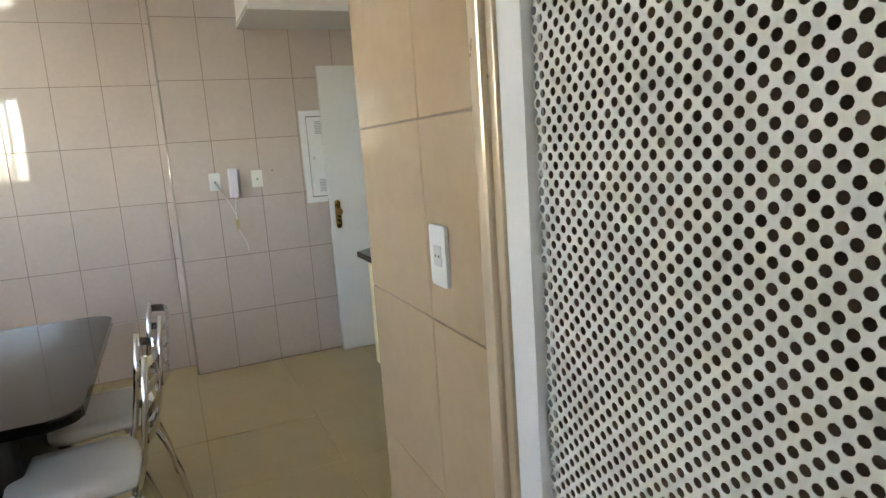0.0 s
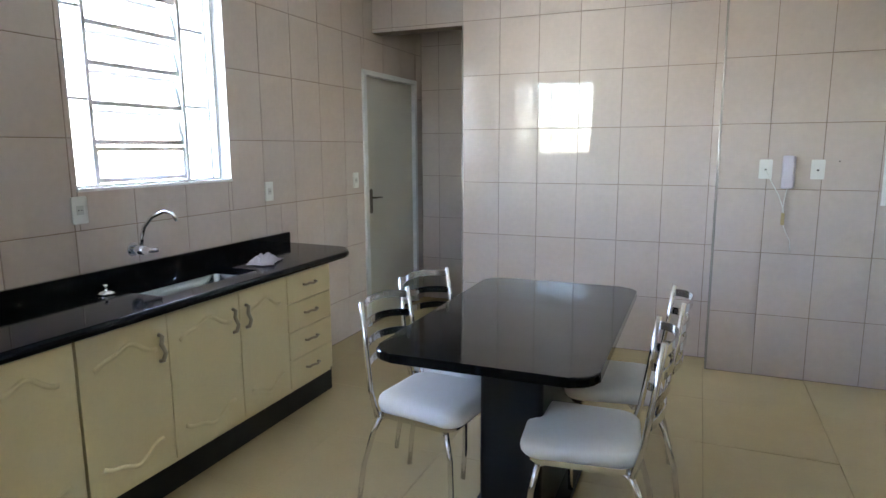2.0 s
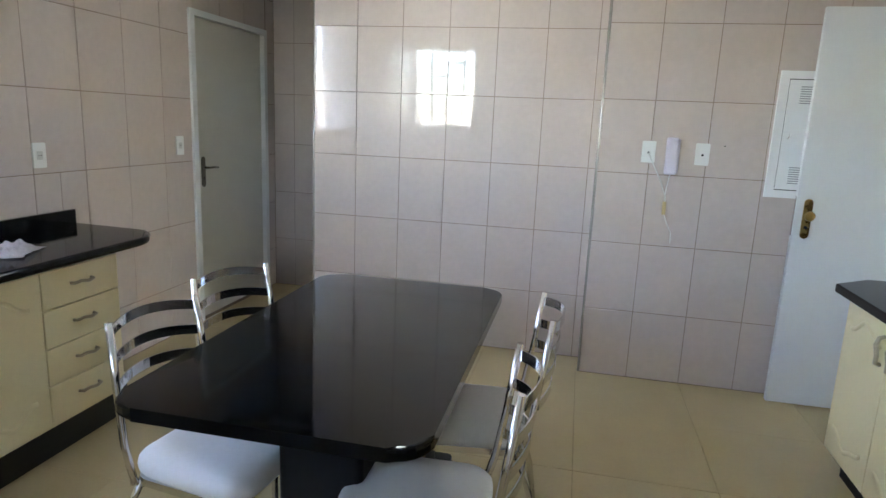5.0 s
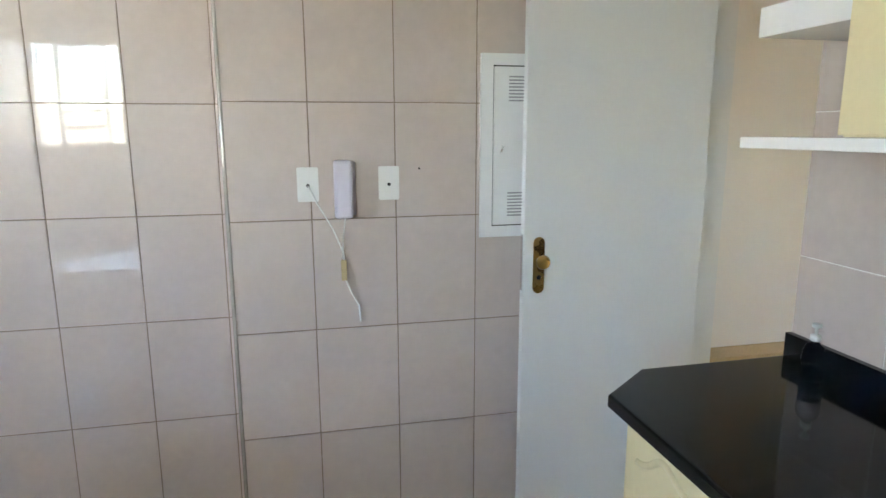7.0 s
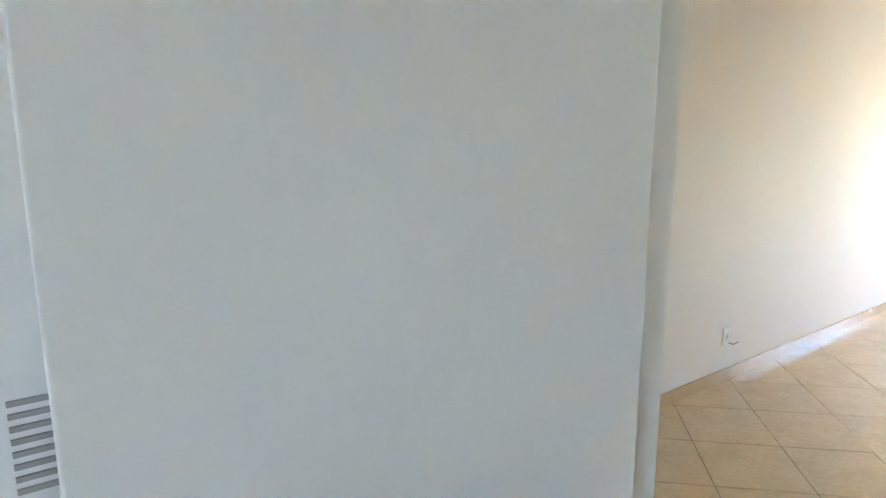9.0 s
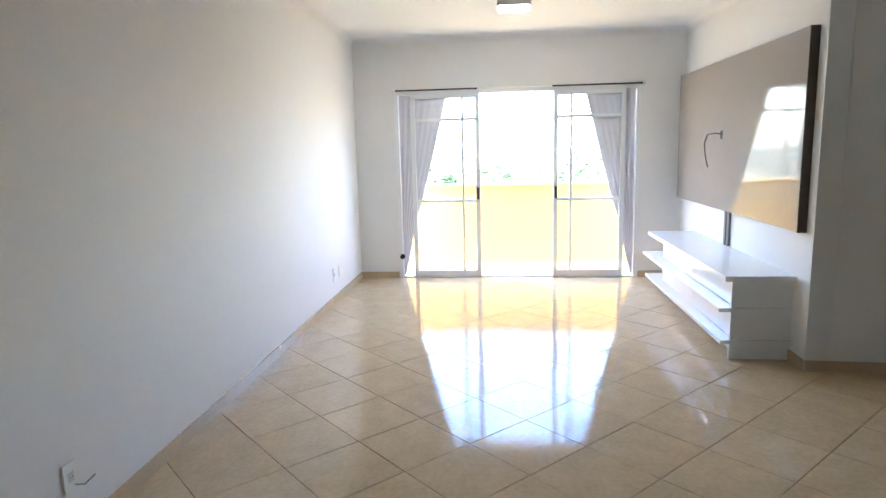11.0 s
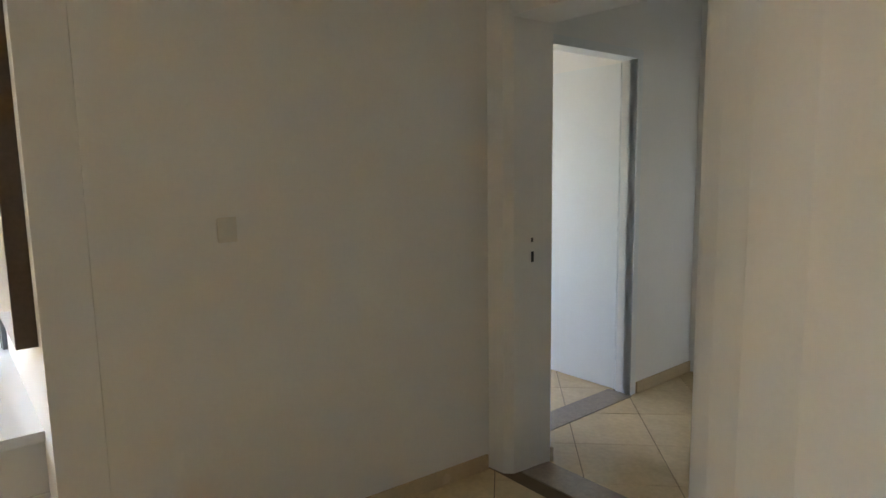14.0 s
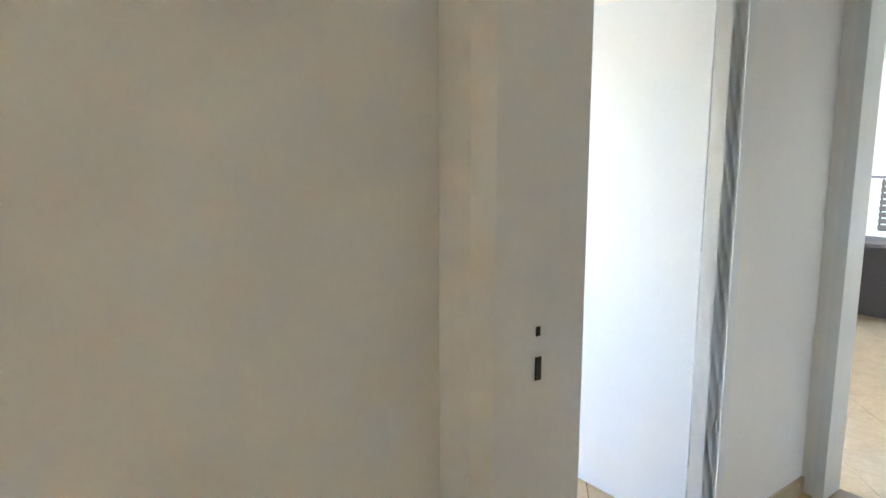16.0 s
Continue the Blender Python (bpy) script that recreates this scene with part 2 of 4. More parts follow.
WY0, WY1, WZ0, WZ1 = 3.07, 4.05, 1.305, 2.43         # west window
SX0, SX1, SZ0, SZ1 = -0.765, 0.15, 1.38, 2.505         # south window
# West wall made extra deep, unseen, so its reveal blocks a grazing window reflection.
x0, x1 = KW - 0.34, KW - G
wall_west = wall_boxes("wall_west", [
    (x0, KS - 0.15, 0, x1, WY0, CZ), (x0, WY0, 0, x1, WY1, WZ0), (x0, WY0, WZ1, x1, WY1, CZ), (x0, WY1, 0, x1, 5.64, CZ),
    (x0, 5.64, 2.08, x1, 6.575, CZ), (x0, 6.575, 0, x1, 6.95, CZ)], M_GROUT, "kitchen outer wall clad in beige tiles")
wall_north = wall_boxes("wall_north", [(0.0 + G, KFL + G, 0, KCOL + 0.02, 6.95, CZ), (KCOL + G, KFR + G, 0, KE2, 6.95, CZ)], M_GROUT, "kitchen end wall clad in glossy beige tiles")
wall_alcove = wall_boxes("wall_alcove", [(x1, 6.75 + G, 0, 0.0, 6.95, CZ), (x1, KFL + G, 2.41, G, KFL + 0.15, CZ)], M_GROUT, "alcove end wall and lintel clad in beige tiles")
wall_east = wall_boxes("wall_east", [(KE + G, 1.9, 0, KE2, 4.83, CZ), (KE + G, 4.83, 2.13, KE2, 5.50, CZ), (KE + G, 5.50, 0, KE2, KFR + 0.01, CZ)], M_WALL, "wall between kitchen and living room")
wall_pier = wall_boxes("wall_pier", [(2.27 + G, 1.86, 0, KE + G, 2.53 - G, CZ)], M_GROUT, "short kitchen pier clad in beige tiles")
wall_south = wall_boxes("wall_south", [
    (x1, KS - 0.15, 0, SX0, KS, CZ), (SX0, KS - 0.15, 0, SX1, KS, SZ0), (SX0, KS - 0.15, SZ1, SX1, KS, CZ), (SX1, KS - 0.15, 0, KE2, KS, CZ)], M_WALL, "plain off-white kitchen back wall with windows")
wall_laundry = wall_boxes("wall_laundry", [(KE, KS, 0, KE2, 1.9, CZ)], M_WALL, "plain wall of the laundry corner")
wall_pillar = wall_boxes("wall_pillar", [(x1, 1.985, 0.0, -0.54 - G, 2.41, CZ)], M_GROUT, "boxed-out pillar clad in beige tiles")
floor_kitchen = setting("floor_kitchen", box(x0, KS - 0.15, -0.12, KE2, 6.95, -0.004), M_FGROUT, "kitchen floor bed", "floor")
floor_living = setting("floor_living", box(KE2, -4.6, -0.12, 11.80, LN + 0.15, -0.004), M_FGROUT, "living room floor bed", "floor")
setting("ceiling_kitchen", box(x0, KS - 0.15, CZ, KE2, 6.95, CZ + 0.1), M_CEIL, "white kitchen ceiling", "ceiling")
setting("ceiling_living", box(KE2, -4.6, CZ, 11.80, LN + 0.15, CZ + 0.1), M_CEIL, "white living room ceiling", "ceiling")
soffit = setting("soffit", box(2.39, 4.95, 2.37, KE, KFR - 0.004, CZ - 0.002), M_WALL, "white plaster box under the ceiling", "soffit")
part("trim", box(2.38, 4.94, 2.365, KE, KFR - 0.006, 2.395), M_LACQ, soffit)

# living room shell
DY0, DY1, DZ = 3.60, 6.38, 2.17                      # balcony door opening
wall_ln = setting("wall_living_north", box(KE2, LN, 0, LE + 0.2, LN + 0.15, CZ), M_WALL, "long plain white living room wall", "wall")
wall_bal = wall_boxes("wall_balcony", [(LE, 2.9, 0, LE + 0.2, DY0, CZ), (LE, DY1, 0, LE + 0.2, LN, CZ), (LE, DY0, DZ, LE + 0.2, DY1, CZ)], M_WALL, "white end wall with balcony doors")
wall_boxes("wall_panel", [(LDK, LTV - 0.15, 0, LE, LTV, CZ)], M_WALL, "white wall behind the television panel")
setting("wall_short", prism([(LDK, LTV - 0.151), (8.42, 1.345), (8.66, 1.345), (8.70, LTV - 0.151)], 0, CZ), M_WALL, "plain off-white short wall", "wall")
setting("wall_hall_entry", prism([(8.42, 1.344), (8.33, 1.335), (8.295, 1.30), (8.265, 1.07), (8.66, 1.07), (8.66, 1.344)], 0, CZ), M_WALL, "wall beside the bare hall opening", "wall")
wall_boxes("wall_hall_lintel", [(7.39, 1.07, 2.13, 8.28, 1.335, CZ)], M_WALL, "lintel over the bare hall opening")
curve = [(7.365, 1.345), (7.34, 1.42), (7.27, 1.53), (7.17, 1.64), (7.04, 1.74), (6.86, 1.83), (6.62, 1.88), (6.4, 1.90), (KE2, 1.90), (KE2, 1.07), (7.385, 1.07), (7.385, 1.30)]
setting("wall_rounded", prism(curve, 0, CZ), M_WALL, "off-white wall with a rounded corner", "wall")
wall_hall = wall_boxes("wall_hall_east", [(8.52, 0.86, 0, 8.66, 1.07, CZ), (8.52, 0.0, 2.12, 8.66, 0.86, CZ), (8.52, -0.73, 0, 8.624, 0.0, CZ), (8.52, -0.87, 0, 8.66, -0.73, CZ)], M_WALL, "hall wall with bedroom door")
wall_boxes("wall_hall_west", [(7.2, -0.73, 0, 7.34, 1.07, CZ)], M_WALL, "plain hall wall")
wall_boxes("wall_hall_end", [(8.44, -0.87, 0, 8.52, -0.73, CZ), (7.66, -0.87, 2.12, 8.44, -0.73, CZ), (7.2, -0.87, 0, 7.66, -0.73, CZ)], M_WALL, "hall end wall with doorway")
# Window openings out of view, placed so the added lamps reach the door.
wall_boxes("wall_bedroom", [(8.66, 2.2, 0, 12.1, 2.34, CZ), (12.0, 2.1, 0, 12.1, 2.2, CZ), (12.0, -0.73, 0, 12.1, 0.9, CZ), (12.0, 0.9, 0, 12.1, 2.1, 0.95), (12.0, 0.9, 2.1, 12.1, 2.1, CZ), (8.66, -0.87, 0, 12.1, -0.73, CZ), (8.70, 1.345, 0, 8.75, 2.2, CZ)], M_WALL, "bedroom walls with an unseen window opening added for light")
wall_boxes("wall_study", [(5.9, -4.6, 0, 12.1, -4.45, CZ), (5.9, -4.45, 0, 6.0, -0.73, CZ), (12.0, -4.45, 0, 12.1, -3.2, CZ), (12.0, -3.2, 0, 12.1, -1.4, 0.9), (12.0, -3.2, 2.2, 12.1, -1.4, CZ), (12.0, -1.4, 0, 12.1, -0.87, CZ), (6.0, -0.87, 0, 7.2, -0.73, CZ)], M_WALL, "study walls with an unseen window opening added for light")
setting("floor_rooms", box(11.80, -4.6, -0.12, 12.1, 2.34, -0.004), M_FGROUT, "floor bed under the bedroom windows", "floor")
setting("ceiling_rooms", box(11.80, -4.6, CZ, 12.1, 2.34, CZ + 0.1), M_CEIL, "white bedroom ceiling edge", "ceiling")


# ---- skirting ----
def skirting(name, pts, h=0.075, t=0.012):
    bm = bmesh.new()
    for (ax, ay), (bx, by) in zip(pts, pts[1:]):
        d = Vector((bx - ax, by - ay, 0)).normalized()
        n = Vector((-d.y, d.x, 0)) * t
        add_prism(bm, [(ax, ay), (bx, by), (bx + n.x, by + n.y), (ax + n.x, ay + n.y)], 0.0, h)
    return setting(name, bm, M_BASE, "beige ceramic skirting", "skirting")


skirting("baseboard_north", [(LE, LN - 0.001), (KE2, LN - 0.001)])
skirting("baseboard_balcony", [(LE - 0.001, DY1 + 0.01), (LE - 0.001, LN - 0.013)], t=0.012)
skirting("baseboard_panel", [(8.56, LTV + 0.001), (LE, LTV + 0.001)])
skirting("baseboard_balcony", [(LE - 0.001, LTV + 0.013), (LE - 0.001, DY0 - 0.01)])
skirting("baseboard_short", [(8.42, 1.36), (LDK, LTV)])
skirting("baseboard_round", [(a, b + 0.001) for a, b in curve[:8]][::-1][:7][::-1][::-1])
skirting("baseboard_dining", [(KE2, 1.901), (6.4, 1.901)])
skirting("baseboard_hall", [(8.519, -0.73), (8.519, -0.065)])
skirting("baseboard_hall", [(8.255, 1.069), (8.50, 1.069)][::-1])

# plaster cove of the living room
def cove(name, ax, ay, bx, by, r=0.085, n=8):
    """A concave quarter round under the ceiling, along a wall from a to b, the room to the left of a > b."""
    d = Vector((bx - ax, by - ay, 0)).normalized()
    side = Vector((-d.y, d.x, 0))
    prof = [(0.0, 0.0), (0.0, -r)] + [(r - r * math.cos(radians(90 * k / n)), -r + r * math.sin(radians(90 * k / n))) for k in range(1, n)] + [(r, 0.0)]
    bm = bmesh.new()
    rings = [[bm.verts.new(Vector((px, py, CZ - 0.001)) + side * (u + 0.001) + Vector((0, 0, w))) for u, w in prof] for px, py in ((ax, ay), (bx, by))]
    m = len(prof)
    for i in range(1, m - 1):
        bm.faces.new((rings[0][i], rings[0][i + 1], rings[1][i + 1], rings[1][i])).smooth = True
    back = [[bm.verts.new(ring[i].co) for i in (m - 1, 0, 1)] for ring in rings]
    for i in (0, 1):
        bm.faces.new((back[0][i], back[0][i + 1], back[1][i + 1], back[1][i]))
    return setting(name, bm, M_WALL, "white plaster cove under the ceiling", "cove")


cove("cove_north", LE - 0.002, LN, KE2 + 0.002, LN)
cove("cove_balcony", LE, LTV + 0.003, LE, LN - 0.003)
cove("cove_panel", LDK + 0.002, LTV, LE - 0.003, LTV)

# ---- kitchen windows ----


def kitchen_window(name, at, w, h):
    """A painted steel window w wide and h high in the plane y = 0, sill at z = 0: side lights and tilted vent leaves."""
    win = thing(name, "white painted steel window with tilted vent panes", "window", at=at)
    win["kind"] = "structure"
    f = 0.022
    bm = bmesh.new()
    for b in ((0, -0.02, 0, f, 0.02, h), (w - f, -0.02, 0, w, 0.02, h), (f, -0.02, 0, w - f, 0.02, f), (f, -0.02, h - f, w - f, 0.02, h)):
        add_box(bm, *b)
    part("window_frame", bm, M_WINPAINT, win)
    a, b = 0.155, w - 0.26
    c = w - 0.075
    part("mullion", box(a, -0.018, f, a + 0.02, 0.018, h - f), M_WINPAINT, win)
    part("mullion", box(b, -0.018, f, b + 0.02, 0.018, h - f), M_WINPAINT, win)
    part("mullion", box(c, -0.018, f, c + 0.014, 0.018, h - f), M_WINPAINT, win)
    for z in (h * 0.36, h * 0.72):
        part("glazing_bar", box(f, -0.012, z, a, 0.012, z + 0.014), M_WINPAINT, win)
        part("glazing_bar", box(b + 0.02, -0.012, z, c, 0.012, z + 0.014), M_WINPAINT, win)
    n = 6
    step = (h - 2 * f) / n
    for k in range(n):
        z = f + k * step
        pane = part("vent_pane", box(0, -0.008, 0, b - a - 0.02, 0.008, 0.014), M_WINPAINT, win)
        bm = bmesh.new()
        ww, hh = b - a - 0.02, step - 0.012
        for q in ((0, -0.008, 0, ww, 0.008, 0.022), (0, -0.008, hh - 0.02, ww, 0.008, hh), (0, -0.008, 0.016, 0.014, 0.008, hh - 0.016), (ww - 0.014, -0.008, 0.016, ww, 0.008, hh - 0.016)):
            add_box(bm, *q)
        me = mesh_of("vent_pane", bm, M_WINPAINT)
        pane.data = me
        pane.matrix_basis = pose(a + 0.02, 0, z + 0.006, -(12 if 0 < k else 0), 0, 0)
        gl = part("glass", box(0.014, -0.002, 0.016, ww - 0.014, 0.002, hh - 0.016), M_GLASS, pane)
        gl.visible_shadow = False
    for p, q in ((f, a), (b + 0.02, c), (c + 0.014, w - f)):
        gl = part("pane", box(p, -0.002, f, q, 0.002, h - f), M_GLASS, win)
        gl.visible_shadow = False
    return win


kitchen_window("window_west", pose(KW - 0.09, WY0, WZ0, 0, 0, 90), WY1 - WY0, WZ1 - WZ0)
kitchen_window("window_south", pose(SX1, KS - 0.09, SZ0, 0, 0, 180), SX1 - SX0, SZ1 - SZ0)
setting("window_sill_west", box(x0, WY0, WZ0 - 0.001, KW + 0.008, WY1, WZ0 + 0.012), M_LACQ, "white window sill", "window sill")
rv = bmesh.new()
add_box(rv, x0, WY0 - 0.001, WZ0 + 0.012, KW + 0.001, WY0 + 0.004, WZ1)
add_box(rv, x0, WY1 - 0.004, WZ0 + 0.012, KW + 0.001, WY1 + 0.001, WZ1)
setting("window_reveal_west", rv, M_LACQ, "white window reveal", "window reveal")


# ---- doors ----
def lever_handle(parent, m, mat, knob=False):
    """Long escutcheon with lever or knob. Local: plate in the plane y = 0, facing -y."""
    h = part("handle", prism(rounded(-0.021, -0.105, 0.021, 0.105, 0.02), 0, 0.006, 0.002, 2), mat, parent, "brass handle plate" if mat is M_BRASS else "dark metal handle plate")
    h.matrix_basis = m @ pose(0, 0, 0, 90, 0, 0)
    if knob:
        bm = bmesh.new()
        add_lathe(bm, [(0.011, 0.0), (0.010, 0.02), (0.022, 0.03), (0.027, 0.042), (0.022, 0.055), (0.008, 0.06)])
        part("knob", bm, mat, h, at=pose(0, 0.02, 0.005))
    else:
        part("lever", tube([(0, 0.03, 0), (0, 0.03, 0.04), (0.02, 0.03, 0.05), (0.06, 0.03, 0.05), (0.11, 0.026, 0.048)], 0.008), mat, h)
    bm = bmesh.new()
    add_lathe(bm, [(0.008, 0), (0.009, 0.003), (0.006, 0.0035)], 12)
    part("keyhole", bm, M_DARK, h, at=pose(0, -0.045, 0.005))
    return h


def frame_boxes(w, h, t, d):
    bm = bmesh.new()
    add_box(bm, -t, -d, 0, 0, d, h + t)
    add_box(bm, w, -d, 0, w + t, d, h + t)
    add_box(bm, 0, -d, h, w, d, h + t)
    return bm


# kitchen door, folded open
kd = thing("kitchen_door", "white painted flush door folded open against the tiled wall", "door")
part("leaf", box(2.876, 5.43, 0.01, 3.60, 5.465, 2.10, 0.002), M_DOOR, kd)
part("edge_strip", box(2.8735, 5.438, 0.95, 2.8765, 5.458, 1.16), M_CHROME, kd, "steel latch plate")
lever_handle(kd, pose(2.933, 5.428, 1.045), M_BRASS, knob=True)
fr = bmesh.new()
for b in ((KE + 0.03, 4.831, 0, KE2 + 0.012, 4.85, 2.10), (KE - 0.012, 5.47, 0, KE2 + 0.075, 5.50, 2.10), (KE + 0.03, 4.831, 2.10, KE2 + 0.012, 5.50, 2.129), (KE - 0.014, 5.50, 0, KE + 0.0, 5.55, 2.17), (KE2, 5.50, 0, KE2 + 0.075, 5.56, 2.17), (KE2, 4.78, 0, KE2 + 0.014, 4.83, 2.17)):
    add_box(fr, *b)
setting("door_frame_kitchen", fr, M_DOOR, "white painted door frame", "door frame")
setting("threshold_kitchen", box(KE, 4.851, -0.003, KE2, 5.47, 0.003), M_SILL, "grey marble threshold", "threshold")

# alcove door
ad = thing("alcove_door", "closed off-white flush door in the tiled alcove", "door")
part("leaf", box(KW - 0.055, 5.652, 0.01, KW - 0.020, 6.563, 2.068, 0.002), M_LEAF, ad)
lever_handle(ad, pose(KW - 0.019, 5.74, 1.05, 0, 0, 90), M_DULL)
fb = bmesh.new()
for b in ((KW - 0.1, 5.60, 0, KW + 0.016, 5.65, 2.11), (KW - 0.1, 6.565, 0, KW + 0.016, 6.61, 2.11), (KW - 0.1, 5.65, 2.07, KW + 0.016, 6.565, 2.11)):
    add_box(fb, *b)
setting("door_frame_alcove", fb, M_DOOR, "off-white painted door frame", "door frame")
setting("backing", box(x0, 5.64, 0, x0 + 0.02, 6.575, 2.08), M_WALL, "wall closing behind the alcove door", "wall")

# bedroom door
bd = thing("bedroom_door", "white bedroom door standing wide open into the room", "door")
part("leaf", box(8.639, -0.040, 0.01, 9.40, -0.004, 2.10, 0.002), M_DOOR, bd)
for z in (0.25, 1.1, 1.85):
    part("hinge", tube([(8.6355, -0.004, z - 0.045), (8.6355, -0.004, z + 0.045)], 0.006), M_DOOR, bd)
setting("door_frame_bedroom", frame_boxes(0.80, 2.11, 0.05, 0.058), M_DOOR, "white door frame of the bedroom", "door frame").matrix_basis = pose(8.573, 0.0, 0, 0, 0, 90)
setting("threshold_bedroom", box(8.50, 0.0, -0.003, 8.68, 0.80, 0.003), M_SILL, "grey marble threshold", "threshold")
setting("door_frame_study", frame_boxes(0.72, 2.11, 0.045, 0.085), M_DOOR, "white door frame of the study", "door frame").matrix_basis = pose(7.70, -0.80, 0)
setting("threshold_study", box(7.70, -0.89, -0.003, 8.42, -0.72, 0.003), M_SILL, "grey marble threshold", "threshold")
setting("threshold_hall", box(7.385, 1.08, -0.003, 8.28, 1.26, 0.003), M_SILL, "grey marble threshold of the hall opening", "threshold")
strike = thing("strike_plate", "small dark strike plate in the bare hall opening", "strike plate")
part("plate", box(8.276, 1.185, 1.03, 8.2795, 1.20, 1.08), M_DARK, strike)
part("latch_hole", box(8.279, 1.187, 1.125, 8.2825, 1.198, 1.145), M_DARK, strike)


# ---- balcony doors ----
def balcony_leaf(label, ya, yb, x, narrow_at_a):
    leaf = thing("sliding_door", label, "door", "balcony sliding doors")
    z0, z1 = 0.015, 2.145
    s = 0.05
    bm = bmesh.new()
    for b in ((x - 0.018, ya, z0, x + 0.018, ya + s, z1), (x - 0.018, yb - s, z0, x + 0.018, yb, z1), (x - 0.018, ya + s, z0, x + 0.018, yb - s, z0 + 0.07), (x - 0.018, ya + s, z1 - 0.05, x + 0.018, yb - s, z1)):
        add_box(bm, *b)
    part("leaf_frame", bm, M_ALU, leaf)
    m = ya + 0.20 if narrow_at_a else yb - 0.20
    part("mullion", box(x - 0.012, m - 0.014, z0 + 0.07, x + 0.012, m + 0.014, z1 - 0.05), M_ALU, leaf)
    part("top_rail", box(x - 0.015, ya + s, 1.84, x + 0.015, yb - s, 1.875), M_ALU, leaf)
    part("middle_rail", box(x - 0.015, ya + s, 0.90, x + 0.015, yb - s, 0.932), M_ALU, leaf)
    for a, b in ((ya + s, m - 0.014), (m + 0.014, yb - s)):
        for c, d in ((z0 + 0.07, 0.90), (0.932, 1.84), (1.875, z1 - 0.05)):
            part("pane", box(x - 0.003, a, c, x + 0.003, b, d), M_GLASS, leaf).visible_shadow = False
    return leaf


dl = balcony_leaf("white metal glazed sliding door leaf beside the open gap", 5.40, 6.20, LE + 0.03, True)
dr = balcony_leaf("white metal glazed sliding door leaf with dark lock", 3.76, 4.56, LE + 0.03, False)
part("lock", box(LE - 0.010, 4.518, 0.93, LE + 0.0115, 4.545, 1.07, 0.004), M_DARK, dr, "dark metal lock")
part("lock", box(LE - 0.010, 5.415, 0.93, LE + 0.0115, 5.44, 1.07, 0.004), M_DARK, dl, "dark metal lock")
fr = bmesh.new()
for b in ((LE + 0.0, DY0, 0, LE + 0.16, DY0 + 0.04, DZ), (LE + 0.0, DY1 - 0.04, 0, LE + 0.16, DY1, DZ), (LE, DY0 + 0.04, 2.145, LE + 0.16, DY1 - 0.04, DZ), (LE + 0.02, DY0 + 0.04, -0.01, LE + 0.16, DY1 - 0.04, 0.012)):
    add_box(fr, *b)
setting("door_frame_balcony", fr, M_ALU, "white metal balcony door frame with track", "door frame")
rod = thing("curtain_rod", "thin dark metal curtain rod over the balcony doors", "curtain rod")
part("rod", tube([(LE - 0.06, 3.60, 2.19), (LE - 0.06, 4.58, 2.19)], 0.009), M_DARK, rod)
part("rod", tube([(LE - 0.06, 5.42, 2.19), (LE - 0.06, 6.38, 2.19)], 0.009), M_DARK, rod)
part("inner_rod", tube([(LE - 0.06, 4.581, 2.19), (LE - 0.06, 5.419, 2.19)], 0.006), M_ALU, rod, "thin white inner rod")
for y in (3.66, 6.30):
    part("bracket", box(LE - 0.065, y - 0.008, 2.183, LE, y + 0.008, 2.197), M_ALU, rod)
    part("finial", tube([(LE - 0.06, y + (0.075 if y > 5 else -0.075) - 0.015, 2.19), (LE - 0.06, y + (0.075 if y > 5 else -0.075) + 0.015, 2.19)], 0.018), M_ALU, rod)


def curtain(side):
    """A tied-back voile curtain: side +1 hangs at the north end, -1 at the south."""
    bm = bmesh.new()
    yo = 6.3385 if side > 0 else 3.6415
    edge = [(2.165, 0.57), (1.6, 0.425), (0.93, 0.25), (0.75, 0.19), (0.03, 0.025)]
    rows = []
    nz, nu = 24, 112
    for i in range(nz + 1):
        z = 2.165 - i * (2.135 / nz)
        for (z1, w1), (z0, w0) in zip(edge, edge[1:]):
            if z0 - 1e-6 <= z <= z1 + 1e-6:
                w = w0 + (w1 - w0) * (z - z0) / (z1 - z0)
        row = []
        for j in range(nu + 1):
            u = j / nu
            x = LE + 0.060 + 0.0016 * math.sin(u * 2 * math.pi * 7 + 0.5 * math.sin(z * 2.3))
            row.append((x, yo - side * w * u, z))
        rows.append(row)
    near, far = ([[bm.verts.new((x + d, y, z)) for x, y, z in row] for row in rows] for d in (0.0, 0.004))
    for sheet_rows in (near, far):
        for a, b in zip(sheet_rows, sheet_rows[1:]):
            for j in range(nu):
                bm.faces.new((a[j], a[j + 1], b[j + 1], b[j]))
    for i in range(nz):
        for j in (0, nu):
            bm.faces.new((near[i][j], near[i + 1][j], far[i + 1][j], far[i][j]))
    for j in range(nu):
        for i in (0, nz):
            bm.faces.new((near[i][j], near[i][j + 1], far[i][j + 1], far[i][j]))
    c = thing("curtain", "lavender-grey curtain gathered aside behind the sliding door", "curtain", "balcony curtains")
    part("fabric", bm, M_CURTAIN, c)


curtain(1)
curtain(-1)

# ---- balcony and distance ----
parapet = setting("balcony_parapet", box(12.70, 1.5, -0.12, 12.85, 8.0, 1.01), M_YELLOW, "yellow rendered balcony parapet", "parapet")
part("coping", box(12.67, 1.5, 1.01, 12.88, 8.0, 1.04), M_YELLOW, parapet)
setting("balcony_floor", box(LE + 0.2, 2.4, -0.12, 12.70, 7.6, -0.02), M_KFLOOR, "pale balcony floor", "floor")
setting("ground", prism([(-900, -1500), (3600, -1500), (3600, 1900), (-900, 1900)], -32, -31), M_GROUND, "distant dry ground below the building", "ground")
rnd = random.Random(5)


